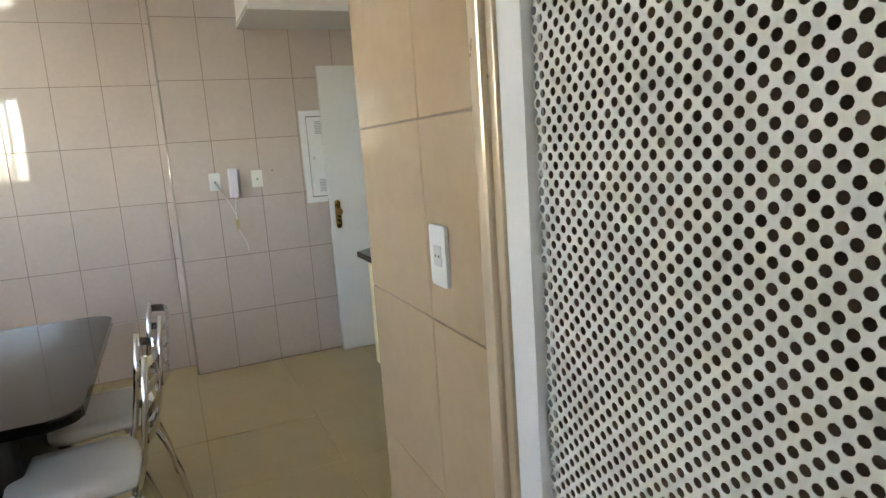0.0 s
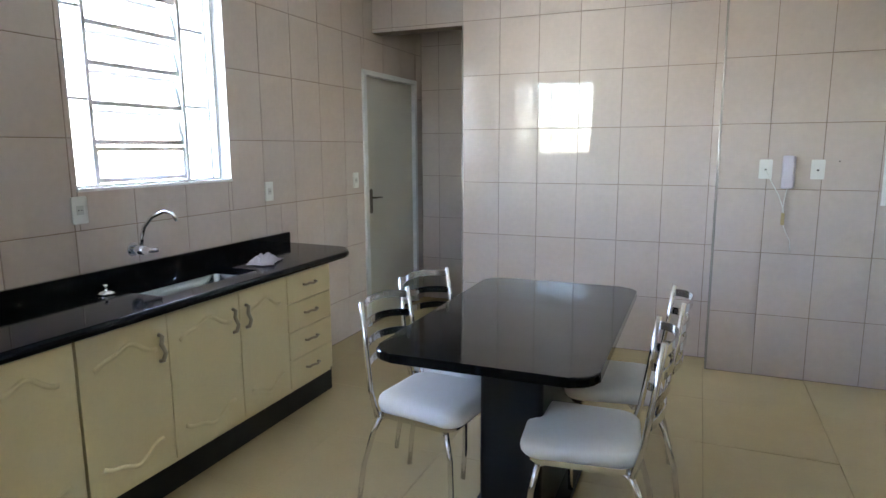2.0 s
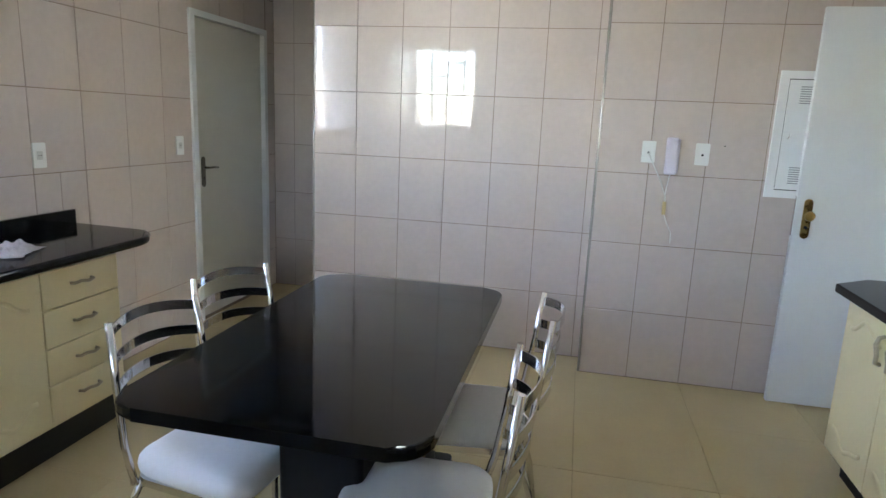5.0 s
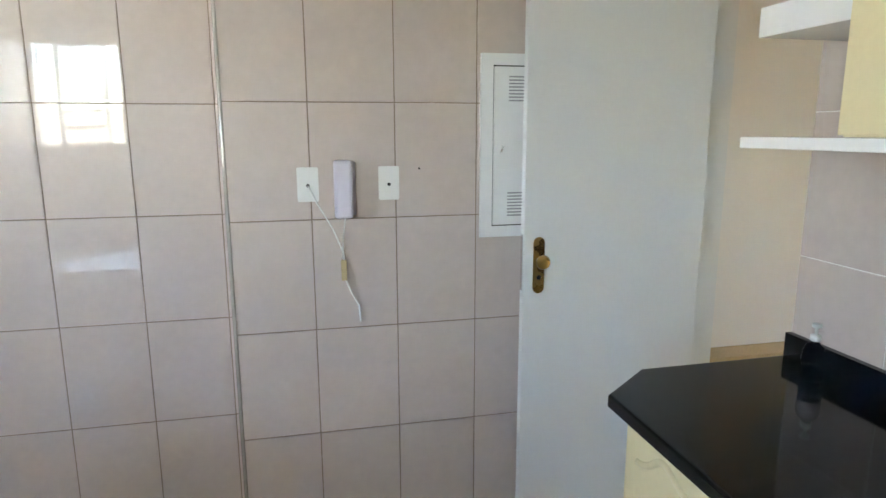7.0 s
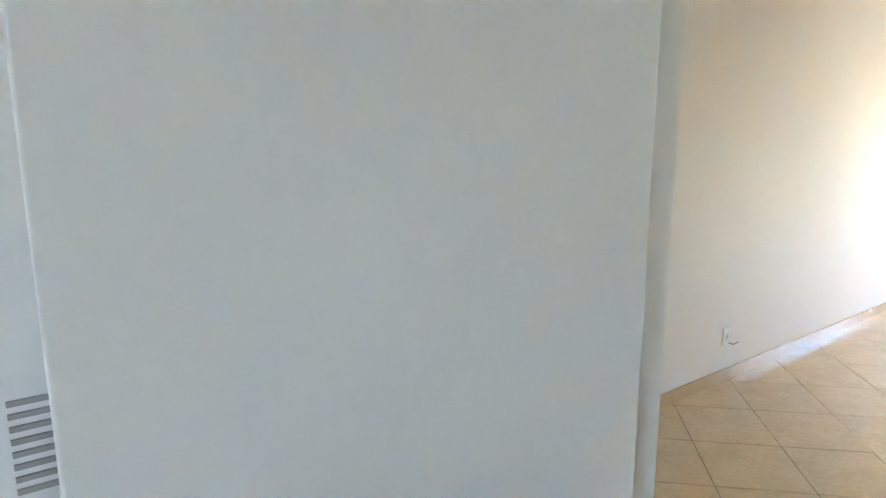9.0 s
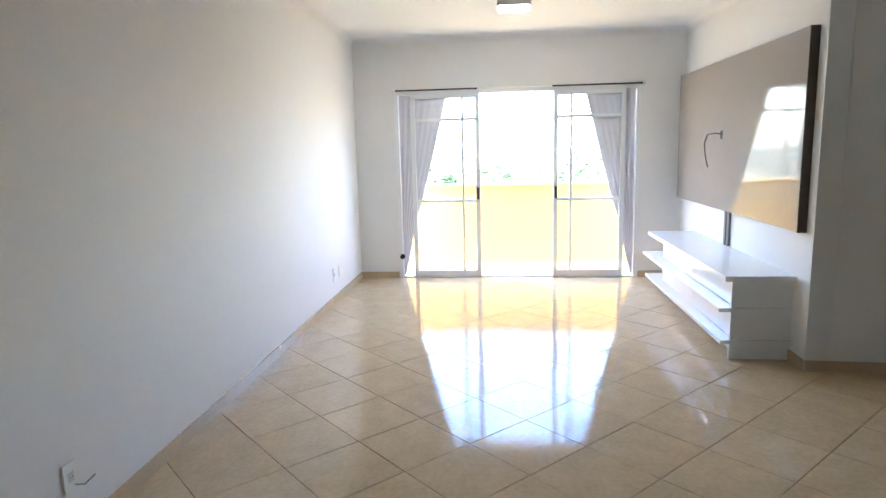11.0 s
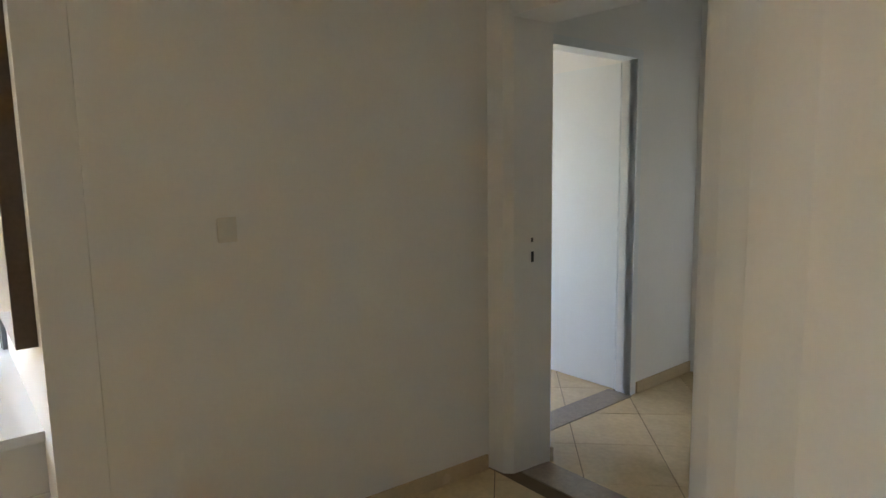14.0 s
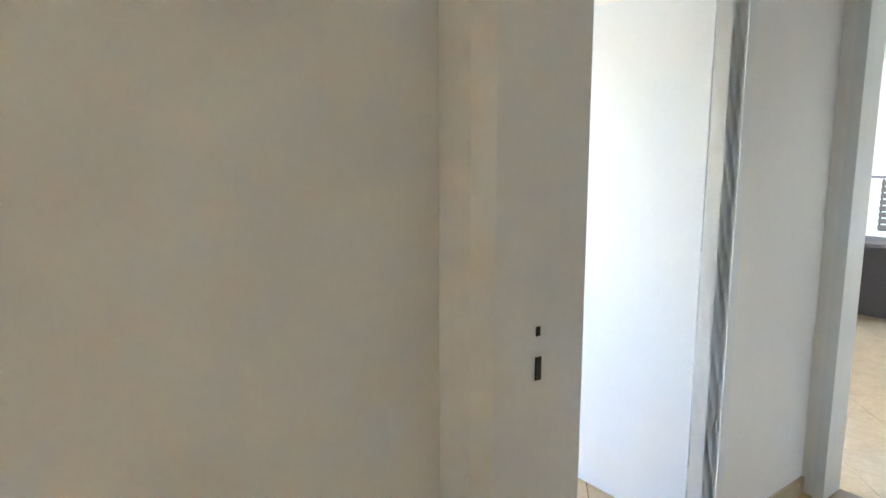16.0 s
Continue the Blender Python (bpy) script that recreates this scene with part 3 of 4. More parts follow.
def crown(bm, c, r, n):
    for _ in range(n):
        a, b = rnd.uniform(0, 6.283), rnd.uniform(-0.4, 1.4)
        q = r * rnd.uniform(0.45, 1.0)
        p = Vector(c) + Vector((q * math.cos(a) * math.cos(b), q * math.sin(a) * math.cos(b), 0.7 * q * math.sin(b)))
        s = r * rnd.uniform(0.18, 0.4)
        vs = [bm.verts.new(p + Vector((rnd.uniform(-s, s), rnd.uniform(-s, s), rnd.uniform(-s, s) * 0.7))) for _ in range(4)]
        for f in ((0, 1, 2), (0, 2, 3), (0, 3, 1), (1, 3, 2)):
            bm.faces.new([vs[k] for k in f])


for k in range(26):
    d = rnd.uniform(120, 420)
    a = rnd.uniform(-0.55, 0.45)
    tx, ty, r = 12 + d * math.cos(a), 5 + d * math.sin(a), rnd.uniform(4, 8)
    tr = thing("tree", "green leafy tree far below the balcony", "tree", "distant trees", at=pose(tx, ty, -31))
    part("trunk", tube([(0, 0, 0), (0.3, 0.1, r * 0.6), (0.1, 0.3, r * 1.1)], 0.3, 6), M_TRUNK, tr)
    bm = bmesh.new()
    crown(bm, (0, 0, r * 1.3), r, 90)
    part("crown", bm, M_GREEN, tr)
for k in range(34):
    d = rnd.uniform(150, 600)
    a = rnd.uniform(-0.55, 0.45)
    w, l, h = rnd.uniform(8, 13), rnd.uniform(9, 16), rnd.uniform(4, 7)
    ho = thing("house", "pale rendered house with clay roof far below the balcony", "house", "distant houses", at=pose(12 + d * math.cos(a), 5 + d * math.sin(a), -31, 0, 0, rnd.choice((0, 90)) + rnd.uniform(-8, 8)))
    bm = bmesh.new()
    add_box(bm, 0, 0, 0, w, l, h)
    part("wall", bm, M_HOUSE, ho)
    bm = bmesh.new()
    vs = [bm.verts.new(p) for p in ((-0.5, -0.5, h), (w + 0.5, -0.5, h), (w + 0.5, l + 0.5, h), (-0.5, l + 0.5, h), (w / 2, -0.5, h + 2), (w / 2, l + 0.5, h + 2))]
    for f in ((0, 1, 4), (1, 2, 5, 4), (2, 3, 5), (3, 0, 4, 5), (3, 2, 1, 0)):
        bm.faces.new([vs[i] for i in f])
    part("roof", bm, M_ROOF, ho)
    for q in range(3):
        part("window", box(-0.05, l * (0.2 + 0.27 * q), h * 0.35, 0.02, l * (0.2 + 0.27 * q) + 1.2, h * 0.35 + 1.2), M_DARK, ho)
bm = bmesh.new()
for k in range(1500):
    d = 300 + 2600 * rnd.random() ** 1.3
    a = rnd.uniform(-0.6, 0.5)
    s = rnd.uniform(5, 14)
    px_, py_ = 12 + d * math.cos(a), 5 + d * math.sin(a)
    crown(bm, (px_, py_, -30), s, 5)
tagged(part("far_woods", bm, M_GREEN), "far green tree belts and scrub on the plain", "woods", kind="stuff")

# ---- dining table ----
table = thing("dining_table", "rectangular black granite dining table with rounded corners on a dark pedestal", "table")
part("tabletop", prism(rounded(0.65, 3.07, 1.475, 4.49, 0.09), 0.722, 0.758, 0.012), M_GRANITE, table)
part("pedestal", prism(rounded(1.005, 3.30, 1.25, 4.25, 0.02), 0.03, 0.722, 0.004), M_BLACK, table)
part("foot", prism(rounded(0.945, 3.22, 1.31, 4.33, 0.02), 0, 0.03, 0.004), M_BLACK, table)


# ---- chairs ----
def dining_chair():
    """Faces +x; the seat's centre over the origin."""
    c = thing("dining_chair", "chrome dining chair with white padded seat at the granite table", "chair", "chairs round the table")
    # a domed pad, wider at the front, on a rounded trapezium
    bm = bmesh.new()
    base = rounded(-0.20, -0.21, 0.21, 0.21, 0.075, 8)
    rings = []
    for q, z in ((0.955, 0.437), (0.99, 0.448), (1.0, 0.462), (0.985, 0.478), (0.94, 0.490), (0.82, 0.500), (0.6, 0.506), (0.3, 0.509)):
        rings.append([bm.verts.new((x * q, y * q * (0.93 + 0.3 * x), z)) for x, y in base])
    for a, b in zip(rings, rings[1:]):
        for i in range(len(a)):
            bm.faces.new((a[i], a[(i + 1) % len(a)], b[(i + 1) % len(a)], b[i])).smooth = True
    bm.faces.new(rings[0][::-1])
    bm.faces.new(rings[-1]).smooth = True
    part("seat", bm, M_SEAT, c)
    part("seat_frame", prism(rounded(-0.18, -0.19, 0.18, 0.19, 0.06), 0.415, 0.437), M_CHROME, c)
    for s in (-1, 1):
        y = 0.185 * s
        part("back_post", tube([(-0.17, y, 0.41), (-0.20, y, 0.52), (-0.225, y * 0.95, 0.68), (-0.25, y * 0.90, 0.875)], 0.011), M_CHROME, c)
        part("front_leg", tube([(0.14, y * 0.9, 0.42), (0.165, y * 0.95, 0.30), (0.175, y, 0.15), (0.17, y * 1.05, 0.0)], 0.011), M_CHROME, c)
        part("rear_leg", tube([(-0.16, y * 0.9, 0.42), (-0.20, y * 0.95, 0.33), (-0.245, y, 0.18), (-0.27, y * 1.05, 0.0)], 0.011), M_CHROME, c)
    part("stretcher", tube([(0.14, -0.17, 0.40), (-0.16, 0.17, 0.40)], 0.008), M_CHROME, c)
    part("stretcher", tube([(0.14, 0.17, 0.402), (-0.16, -0.17, 0.402)], 0.008), M_CHROME, c)
    for k, z in enumerate((0.595, 0.675, 0.755, 0.84)):
        bm = bmesh.new()
        x = -0.215 - (z - 0.55) * 0.105
        half = 0.185 - 0.0185 * (z - 0.52) / 0.355
        n = 14
        rows = []
        for i in range(n + 1):
            u = -1 + 2 * i / n
            yy, xx = half * u, x - 0.055 * (1 - u * u)
            lift = 0.018 * (1 - u * u)
            rows.append([bm.verts.new(p) for p in ((xx, yy, z - 0.016 + lift), (xx - 0.004, yy, z - 0.016 + lift), (xx - 0.004, yy, z + 0.016 + lift), (xx, yy, z + 0.016 + lift))])
        for a, b in zip(rows, rows[1:]):
            for i in range(4):
                bm.faces.new((a[i], a[(i + 1) % 4], b[(i + 1) % 4], b[i]))
        part("back_slat", bm, M_CHROME, c)
    return c


chair = dining_chair()
chair.matrix_basis = pose(0.775, 3.42, 0, 0, 0, -8)
copy_thing(chair, pose(0.725, 3.86, 0, 0, 0, -20))
copy_thing(chair, pose(1.40, 3.32, 0, 0, 0, 186))
copy_thing(chair, pose(1.44, 3.88, 0, 0, 0, 188))

# ---- long cabinet run ----
FX = -0.26


def wave(y0, y1, z, amp, up=1):
    pts = []
    for i in range(17):
        u = i / 16
        pts.append((0, y0 + (y1 - y0) * u, z + up * amp * (0.5 - 0.5 * math.cos(2 * math.pi * u)) + up * amp * 0.25 * math.sin(4 * math.pi * u) * (1 - u)))
    return pts


def pull(vertical=True, mat=None):
    pts = [(0, -0.055, 0), (0.018, -0.05, 0), (0.022, -0.02, 0.004), (0.022, 0.0, 0), (0.022, 0.02, -0.004), (0.018, 0.05, 0), (0, 0.055, 0)]
    if vertical:
        pts = [(x, z * 2.4, y) for x, y, z in pts]
    return tube(pts, 0.0085 if vertical else 0.0065, 8)


def cabinet_door(parent, y0, y1, handle_at, z0=0.195, z1=0.825, x=FX, out=1):
    d = part("door", box(0, y0 + 0.002, z0, out * 0.018, y1 - 0.002, z1, 0.003), M_CREAM, parent, at=pose(x, 0, 0))
    part("moulding", add_tube(bmesh.new(), wave(y0 + 0.06, y1 - 0.06, z1 - 0.13, 0.055), 0.012, 8), M_CREAM, d, at=pose(out * 0.0125, 0, 0))
    part("moulding", add_tube(bmesh.new(), wave(y0 + 0.06, y1 - 0.06, z0 + 0.12, 0.055, -1), 0.012, 8), M_CREAM, d, at=pose(out * 0.0125, 0, 0))
    if handle_at:
        y = y0 + 0.045 if handle_at < 0 else y1 - 0.045
        part("handle", pull(), M_BRONZE, d, "aged bronze wavy pull", at=pose(out * 0.018, y, z1 - 0.13) if out > 0 else pose(-0.018, y, z1 - 0.13, 0, 0, 180))
    return d


def base_unit(label, y0, y1, doors):
    c = thing("base_cabinet", label, "cabinet", "cream base cabinets")
    bm = bmesh.new()
    add_box(bm, KW + 0.005, y0, 0.17, FX - 0.001, y1, 0.190)
    add_box(bm, KW + 0.005, y0, 0.190, FX - 0.001, y0 + 0.016, 0.83)
    add_box(bm, KW + 0.005, y1 - 0.016, 0.190, FX - 0.001, y1, 0.83)
    add_box(bm, KW + 0.005, y0 + 0.016, 0.190, KW + 0.015, y1 - 0.016, 0.83)
    part("body", bm, M_CREAM, c)
    for a, b, h in doors:
        cabinet_door(c, a, b, h)
    return c


base_unit("cream cabinet with two wave-moulded doors under the granite worktop", 0.98, 1.80, [(0.98, 1.39, 1), (1.39, 1.80, -1)])
base_unit("cream cabinet with two wave-moulded doors and bronze pulls", 1.80, 2.585, [(1.80, 2.217, 1), (2.217, 2.585, -1)])
base_unit("cream sink cabinet with three wave-moulded doors", 2.595, 3.80, [(2.595, 2.999, 1), (2.999, 3.43, 1), (3.43, 3.80, -1)])
dc = base_unit("cream cabinet with four drawers at the worktop end", 3.80, 4.215, [])
for k in range(4):
    z0 = 0.195 + k * 0.1575
    dwr = part("drawer", box(0, 3.804, z0 + 0.002, 0.018, 4.211, z0 + 0.1555, 0.004), M_CREAM, dc, at=pose(FX, 0, 0))
    part("handle", pull(False), M_BRONZE, dwr, "aged bronze wavy pull", at=pose(0.018, 4.0, z0 + 0.085))
part("end_board", prism([(-0.70, 4.216), (-0.27, 4.216), (-0.30, 4.30), (-0.42, 4.36), (-0.70, 4.37)], 0.19, 0.205), M_CREAM, dc)
plinth = setting("plinth", box(KW, 0.98, 0, -0.33, 4.33, 0.168), M_PLINTH, "black plinth under the cream cabinets", "plinth")

wt = thing("worktop", "long black granite worktop with bullnose edge over the cream cabinets", "worktop")
bm = bmesh.new()
z0, z1 = 0.834, 0.872
SKA, SKB, SX_A, SX_B = 3.08, 3.70, -0.62, -0.34
add_box(bm, KW, 0.98, z0, -0.225, SKA, z1)
add_box(bm, KW, SKA, z0, SX_A, SKB, z1)
add_box(bm, SX_B, SKA, z0, -0.225, SKB, z1)
add_prism(bm, [(KW, SKB), (-0.225, SKB), (-0.225, 4.36), (-0.33, 4.52), (KW, 4.55)], z0, z1)
part("slab", bm, M_GRANITE, wt)
part("edge", tube([(-0.225, 0.98, 0.853), (-0.225, 4.34, 0.853), (-0.24, 4.40, 0.853), (-0.31, 4.50, 0.853), (-0.36, 4.525, 0.853), (KW + 0.02, 4.55, 0.853)], 0.0195, 10), M_GRANITE, wt)
bm = bmesh.new()
add_box(bm, KW, 2.41, z1, KW + 0.02, 4.555, 0.942)
add_box(bm, KW, 2.41, z1, -0.54, 2.43, 0.942)
add_box(bm, -0.54, 1.965, z1, -0.52, 2.43, 0.942)
add_box(bm, KW, 1.965, z1, -0.54, 1.985, 0.942)
add_box(bm, KW, 0.98, z1, KW + 0.02, 1.965, 0.942)
part("upstand", bm, M_GRANITE, wt)
sink = thing("sink", "stainless steel sink bowl set in the black granite worktop", "sink")
bm = bmesh.new()
outer = rounded(SX_A - 0.004, SKA - 0.004, SX_B + 0.004, SKB + 0.004, 0.012)
inner = rounded(SX_A + 0.002, SKA + 0.002, SX_B - 0.002, SKB - 0.002, 0.03)
floor_ = rounded(SX_A + 0.03, SKA + 0.03, SX_B - 0.03, SKB - 0.03, 0.04)
loops = [[bm.verts.new((a, b, z)) for a, b in lp] for lp, z in ((outer, 0.8335), (inner, 0.833), (inner, 0.76), (floor_, 0.725))]
for a, b in zip(loops, loops[1:]):
    for i in range(len(a)):
        bm.faces.new((a[i], a[(i + 1) % len(a)], b[(i + 1) % len(a)], b[i])).smooth = True
bm.faces.new(loops[-1])
part("bowl", bm, M_STEEL, sink)
bm = bmesh.new()
add_lathe(bm, [(0.038, 0), (0.036, 0.003), (0.012, 0.001)], 16)
part("drain", bm, M_CHROME, sink, at=pose(-0.48, 3.39, 0.727))
tap = thing("tap", "chrome wall-mounted kitchen tap with curved spout", "tap")
part("spout", tube([(KW + 0.06, 3.33, 1.02), (KW + 0.06, 3.335, 1.07), (KW + 0.07, 3.345, 1.12), (KW + 0.11, 3.36, 1.17), (KW + 0.16, 3.385, 1.195), (KW + 0.20, 3.40, 1.185), (KW + 0.215, 3.41, 1.15)], 0.009, 10), M_CHROME, tap)
part("body", tube([(KW, 3.33, 1.01), (KW + 0.085, 3.33, 1.01)], 0.022, 12), M_CHROME, tap)
part("flange", tube([(KW, 3.33, 1.01), (KW + 0.008, 3.33, 1.01)], 0.033, 16), M_CHROME, tap)
part("handle", tube([(KW + 0.05, 3.345, 1.005), (KW + 0.06, 3.40, 1.0), (KW + 0.065, 3.42, 1.0)], 0.013, 8), M_CHROME, tap)
valve = thing("stop_valve", "chrome stop valve on the tiled wall", "valve")
part("flange", tube([(KW, 2.53, 1.725), (KW + 0.01, 2.53, 1.725)], 0.03, 14), M_CHROME, valve)
part("stem", tube([(KW + 0.01, 2.53, 1.725), (KW + 0.05, 2.53, 1.725)], 0.012, 10), M_CHROME, valve)
part("knob", tube([(KW + 0.05, 2.53, 1.725), (KW + 0.085, 2.53, 1.725)], 0.02, 8), M_DULL, valve, "dull metal knob")
st = thing("sink_strainer", "small chrome sink plug lying on the granite worktop", "sink plug", at=pose(-0.60, 3.02, 0.872))
bm = bmesh.new()
add_lathe(bm, [(0.034, 0), (0.036, 0.008), (0.02, 0.014), (0.006, 0.016), (0.005, 0.032), (0.010, 0.036), (0.008, 0.042)], 18)
part("plug", bm, M_CHROME, st)
bm = bmesh.new()
n = 26
g = [[bm.verts.new((-0.075 + 0.15 * i / n, -0.11 + 0.22 * j / n, 0)) for j in range(n + 1)] for i in range(n + 1)]
for i in range(n):
    for j in range(n):
        bm.faces.new((g[i][j], g[i + 1][j], g[i + 1][j + 1], g[i][j + 1])).smooth = True
for v in bm.verts:
    r = math.hypot(v.co.x / 0.075, v.co.y / 0.11)
    k = max(0.0, 1 - r)
    q = noise.noise(v.co * 28)
    v.co.z = 0.004 + k ** 0.5 * 0.03 + abs(q) * 0.035 * min(1, k * 3)
    v.co.x *= 1 + 0.25 * noise.noise(v.co * 17)
    v.co.y *= 1 + 0.25 * noise.noise(v.co * 13 + Vector((3, 1, 2)))
bmesh.ops.solidify(bm, geom=bm.faces[:], thickness=0.003)
cl = solid("dish_cloth", bm, M_CLOTH, "crumpled pale dish cloth on the granite worktop", "cloth")
cl.matrix_basis = pose(-0.44, 3.88, 0.874, 0, 0, 20)


# ---- plates on walls ----
def wall_plate(label, m, kind="socket"):
    """Local: plate in the plane y = 0 facing -y."""
    t = thing("wall_plate", label, "wall socket", "", at=m)
    part("plate", prism(rounded(-0.037, -0.06, 0.037, 0.06, 0.006), 0, 0.008, 0.002, 2), M_WHITE, t, at=pose(0, 0, 0, 90, 0, 0))
    if kind == "socket":
        part("insert", box(-0.017, -0.0095, -0.02, 0.017, -0.0075, 0.02, 0.0), M_INSERT, t)
        for x in (-0.007, 0.007):
            part("hole", tube([(x, -0.0075, 0), (x, -0.0102, 0)], 0.0025, 8), M_DARK, t)
    elif kind == "jack":
        part("jack", tube([(0, -0.0075, -0.004), (0, -0.012, -0.004)], 0.006, 10), M_DARK, t)
    return t


W = pose(0, 0, 0, 0, 0, 90)
wall_plate("white wall socket on the beige tiles beside the window", pose(KW, 3.07, 1.225) @ W)
wall_plate("white wall socket on the beige tiles above the worktop end", pose(KW, 4.38, 1.223) @ W)
wall_plate("white light switch on the tiles beside the alcove door", pose(KW, 5.46, 1.24) @ W)
wall_plate("white plate with intercom cable on the tiles", pose(2.12, KFR, 1.347), "jack")
wall_plate("white plate with small jack beside the intercom", pose(2.404, KFR, 1.347), "jack")
wall_plate("white double switch plate on the tiled pier", pose(2.27, 2.06, 1.28) @ pose(0, 0, 0, 0, 0, -90))
wall_plate("white wall socket low on the living room wall", pose(6.485, LN, 0.29))
wall_plate("white wall socket low on the living room wall", pose(10.38, LN, 0.29))
wall_plate("white blank plate low on the living room wall", pose(10.60, LN, 0.29), "")
SH = Matrix.Translation((8.5135, 2.54, 1.27)) @ pose(0, 0, 0, 0, 0, -86)
bp = thing("blank_plate", "square blank cover painted over on the short wall", "cover plate", at=SH)
part("plate", prism(rounded(-0.042, -0.045, 0.042, 0.045, 0.008), 0, 0.003, 0.001, 2), M_STAIN, bp, at=pose(0, 0, 0, 90, 0, 0))

wire = thing("loose_wire", "short grey wire hanging out of the low wall plate", "wire")
part("wire", tube([(6.50, LN - 0.01, 0.25), (6.53, LN - 0.03, 0.235), (6.57, LN - 0.03, 0.24), (6.61, LN - 0.02, 0.235)], 0.0025, 6), M_DARK, wire)
pipe = thing("pipe_end", "black pipe end in the wall beside the balcony door", "pipe")
part("pipe", tube([(LE, 6.34, 0.262), (LE - 0.035, 6.34, 0.262)], 0.03, 16), M_BLACK, pipe)

ic = thing("intercom", "pale lilac intercom handset on the tiled wall", "intercom")
part("base", box(2.215, KFR - 0.012, 1.235, 2.285, KFR, 1.425, 0.004), M_LILAC, ic)
part("handset", box(2.208, KFR - 0.052, 1.228, 2.272, KFR - 0.014, 1.432, 0.012), M_LILAC, ic)
part("cord", tube([(2.12, KFR - 0.012, 1.343), (2.15, KFR - 0.03, 1.28), (2.20, KFR - 0.02, 1.19), (2.235, KFR - 0.012, 1.10), (2.238, KFR - 0.012, 1.05)], 0.003, 6), M_WHITE, ic)
part("cord", tube([(2.245, KFR - 0.02, 1.228), (2.235, KFR - 0.012, 1.15), (2.232, KFR - 0.010, 1.08)], 0.0028, 6), M_WHITE, ic)
part("junction", box(2.225, KFR - 0.022, 1.00, 2.245, KFR - 0.004, 1.075, 0.003), M_BONE, ic, "yellowed cable junction")
part("tail", tube([(2.24, KFR - 0.010, 1.0), (2.26, KFR - 0.010, 0.95), (2.285, KFR - 0.008, 0.90), (2.29, KFR - 0.008, 0.84)], 0.003, 6), M_WHITE, ic)
sc = thing("screw", "small dark screw in the tiled wall", "screw")
part("head", tube([(2.515, KFR, 1.397), (2.515, KFR - 0.004, 1.397)], 0.004, 8), M_DARK, sc)

eb = thing("electrical_panel", "white electrical distribution box with louvred door on the tiles", "electrical box")
PX0, PX1, PZ0, PZ1 = 2.742, 3.16, 1.137, 1.802
bm = bmesh.new()
for b in ((PX0, KFR - 0.016, PZ0, PX0 + 0.045, KFR, PZ1), (PX1 - 0.045, KFR - 0.016, PZ0, PX1, KFR, PZ1), (PX0 + 0.045, KFR - 0.016, PZ0, PX1 - 0.045, KFR, PZ0 + 0.04), (PX0 + 0.045, KFR - 0.016, PZ1 - 0.04, PX1 - 0.045, KFR, PZ1)):
    add_box(bm, *b)
part("frame", bm, M_ALU, eb)
edr = part("door", box(PX0 + 0.05, KFR - 0.012, PZ0 + 0.045, PX1 - 0.05, KFR - 0.004, PZ1 - 0.045, 0.001), M_ALU, eb)
part("shadow_gap", box(PX0 + 0.045, KFR - 0.004, PZ0 + 0.04, PX1 - 0.045, KFR - 0.002, PZ1 - 0.04), M_DARK, eb)
for zc in (PZ0 + 0.12, PZ1 - 0.125):
    for k in range(8):
        part("louvre", box(PX0 + 0.105, KFR - 0.016, zc - 0.042 + k * 0.012, PX0 + 0.175, KFR - 0.0125, zc - 0.037 + k * 0.012), M_LOUVRE, edr)
part("latch", tube([(PX0 + 0.078, KFR - 0.012, 1.455), (PX0 + 0.078, KFR - 0.02, 1.455), (PX0 + 0.084, KFR - 0.021, 1.475)], 0.004, 8), M_CHROME, edr)

# ---- side cabinet ----
scab = thing("side_cabinet", "cream side cabinet with wave-moulded doors under the granite worktop", "cabinet")
bm = bmesh.new()
add_box(bm, 2.93, 2.55, 0.12, KE - 0.005, 4.72, 0.832)
part("body", bm, M_CREAM, scab)
for a, b, h in ((4.33, 4.715, -1), (3.94, 4.33, 1), (3.50, 3.94, -1), (3.06, 3.50, 1), (2.56, 3.06, -1)):
    cabinet_door(scab, a, b, h, 0.13, 0.825, 2.93, -1)
setting("plinth_side", box(2.99, 2.55, 0, KE - 0.01, 4.70, 0.118), M_PLINTH, "black plinth under the side cabinet", "plinth")
w2 = thing("side_worktop", "black granite worktop with chamfered corner on the side cabinet", "worktop")
part("slab", prism([(2.84, 2.55), (KE, 2.55), (KE, 4.83), (3.01, 4.825), (2.84, 4.69)], 0.834, 0.872, 0.008), M_GRANITE, w2)
part("upstand", box(KE - 0.02, 2.55, 0.872, KE, 4.83, 0.942), M_GRANITE, w2)
bottle = thing("bottle", "clear plastic pump bottle with blue liquid on the side worktop", "bottle", at=pose(3.40, 4.64, 0.872))
bm = bmesh.new()
add_lathe(bm, [(0.027, 0), (0.029, 0.01), (0.029, 0.085), (0.022, 0.10), (0.011, 0.108), (0.011, 0.12)], 20)
part("body", bm, M_GLASS, bottle)
bm = bmesh.new()
add_lathe(bm, [(0.024, 0.003), (0.0262, 0.012), (0.0262, 0.05)], 20)
part("liquid", bm, M_LIQUID, bottle, "pale blue liquid")
bm = bmesh.new()
add_lathe(bm, [(0.013, 0.115), (0.013, 0.13), (0.004, 0.132), (0.004, 0.15), (0.012, 0.152), (0.012, 0.16)], 14)
part("pump", bm, M_WHITE, bottle)
shf = thing("wall_shelf", "white wall shelf over the side worktop", "shelf")
part("board", box(3.09, 2.7, 1.49, KE, 4.60, 1.515, 0.002), M_LACQ, shf)
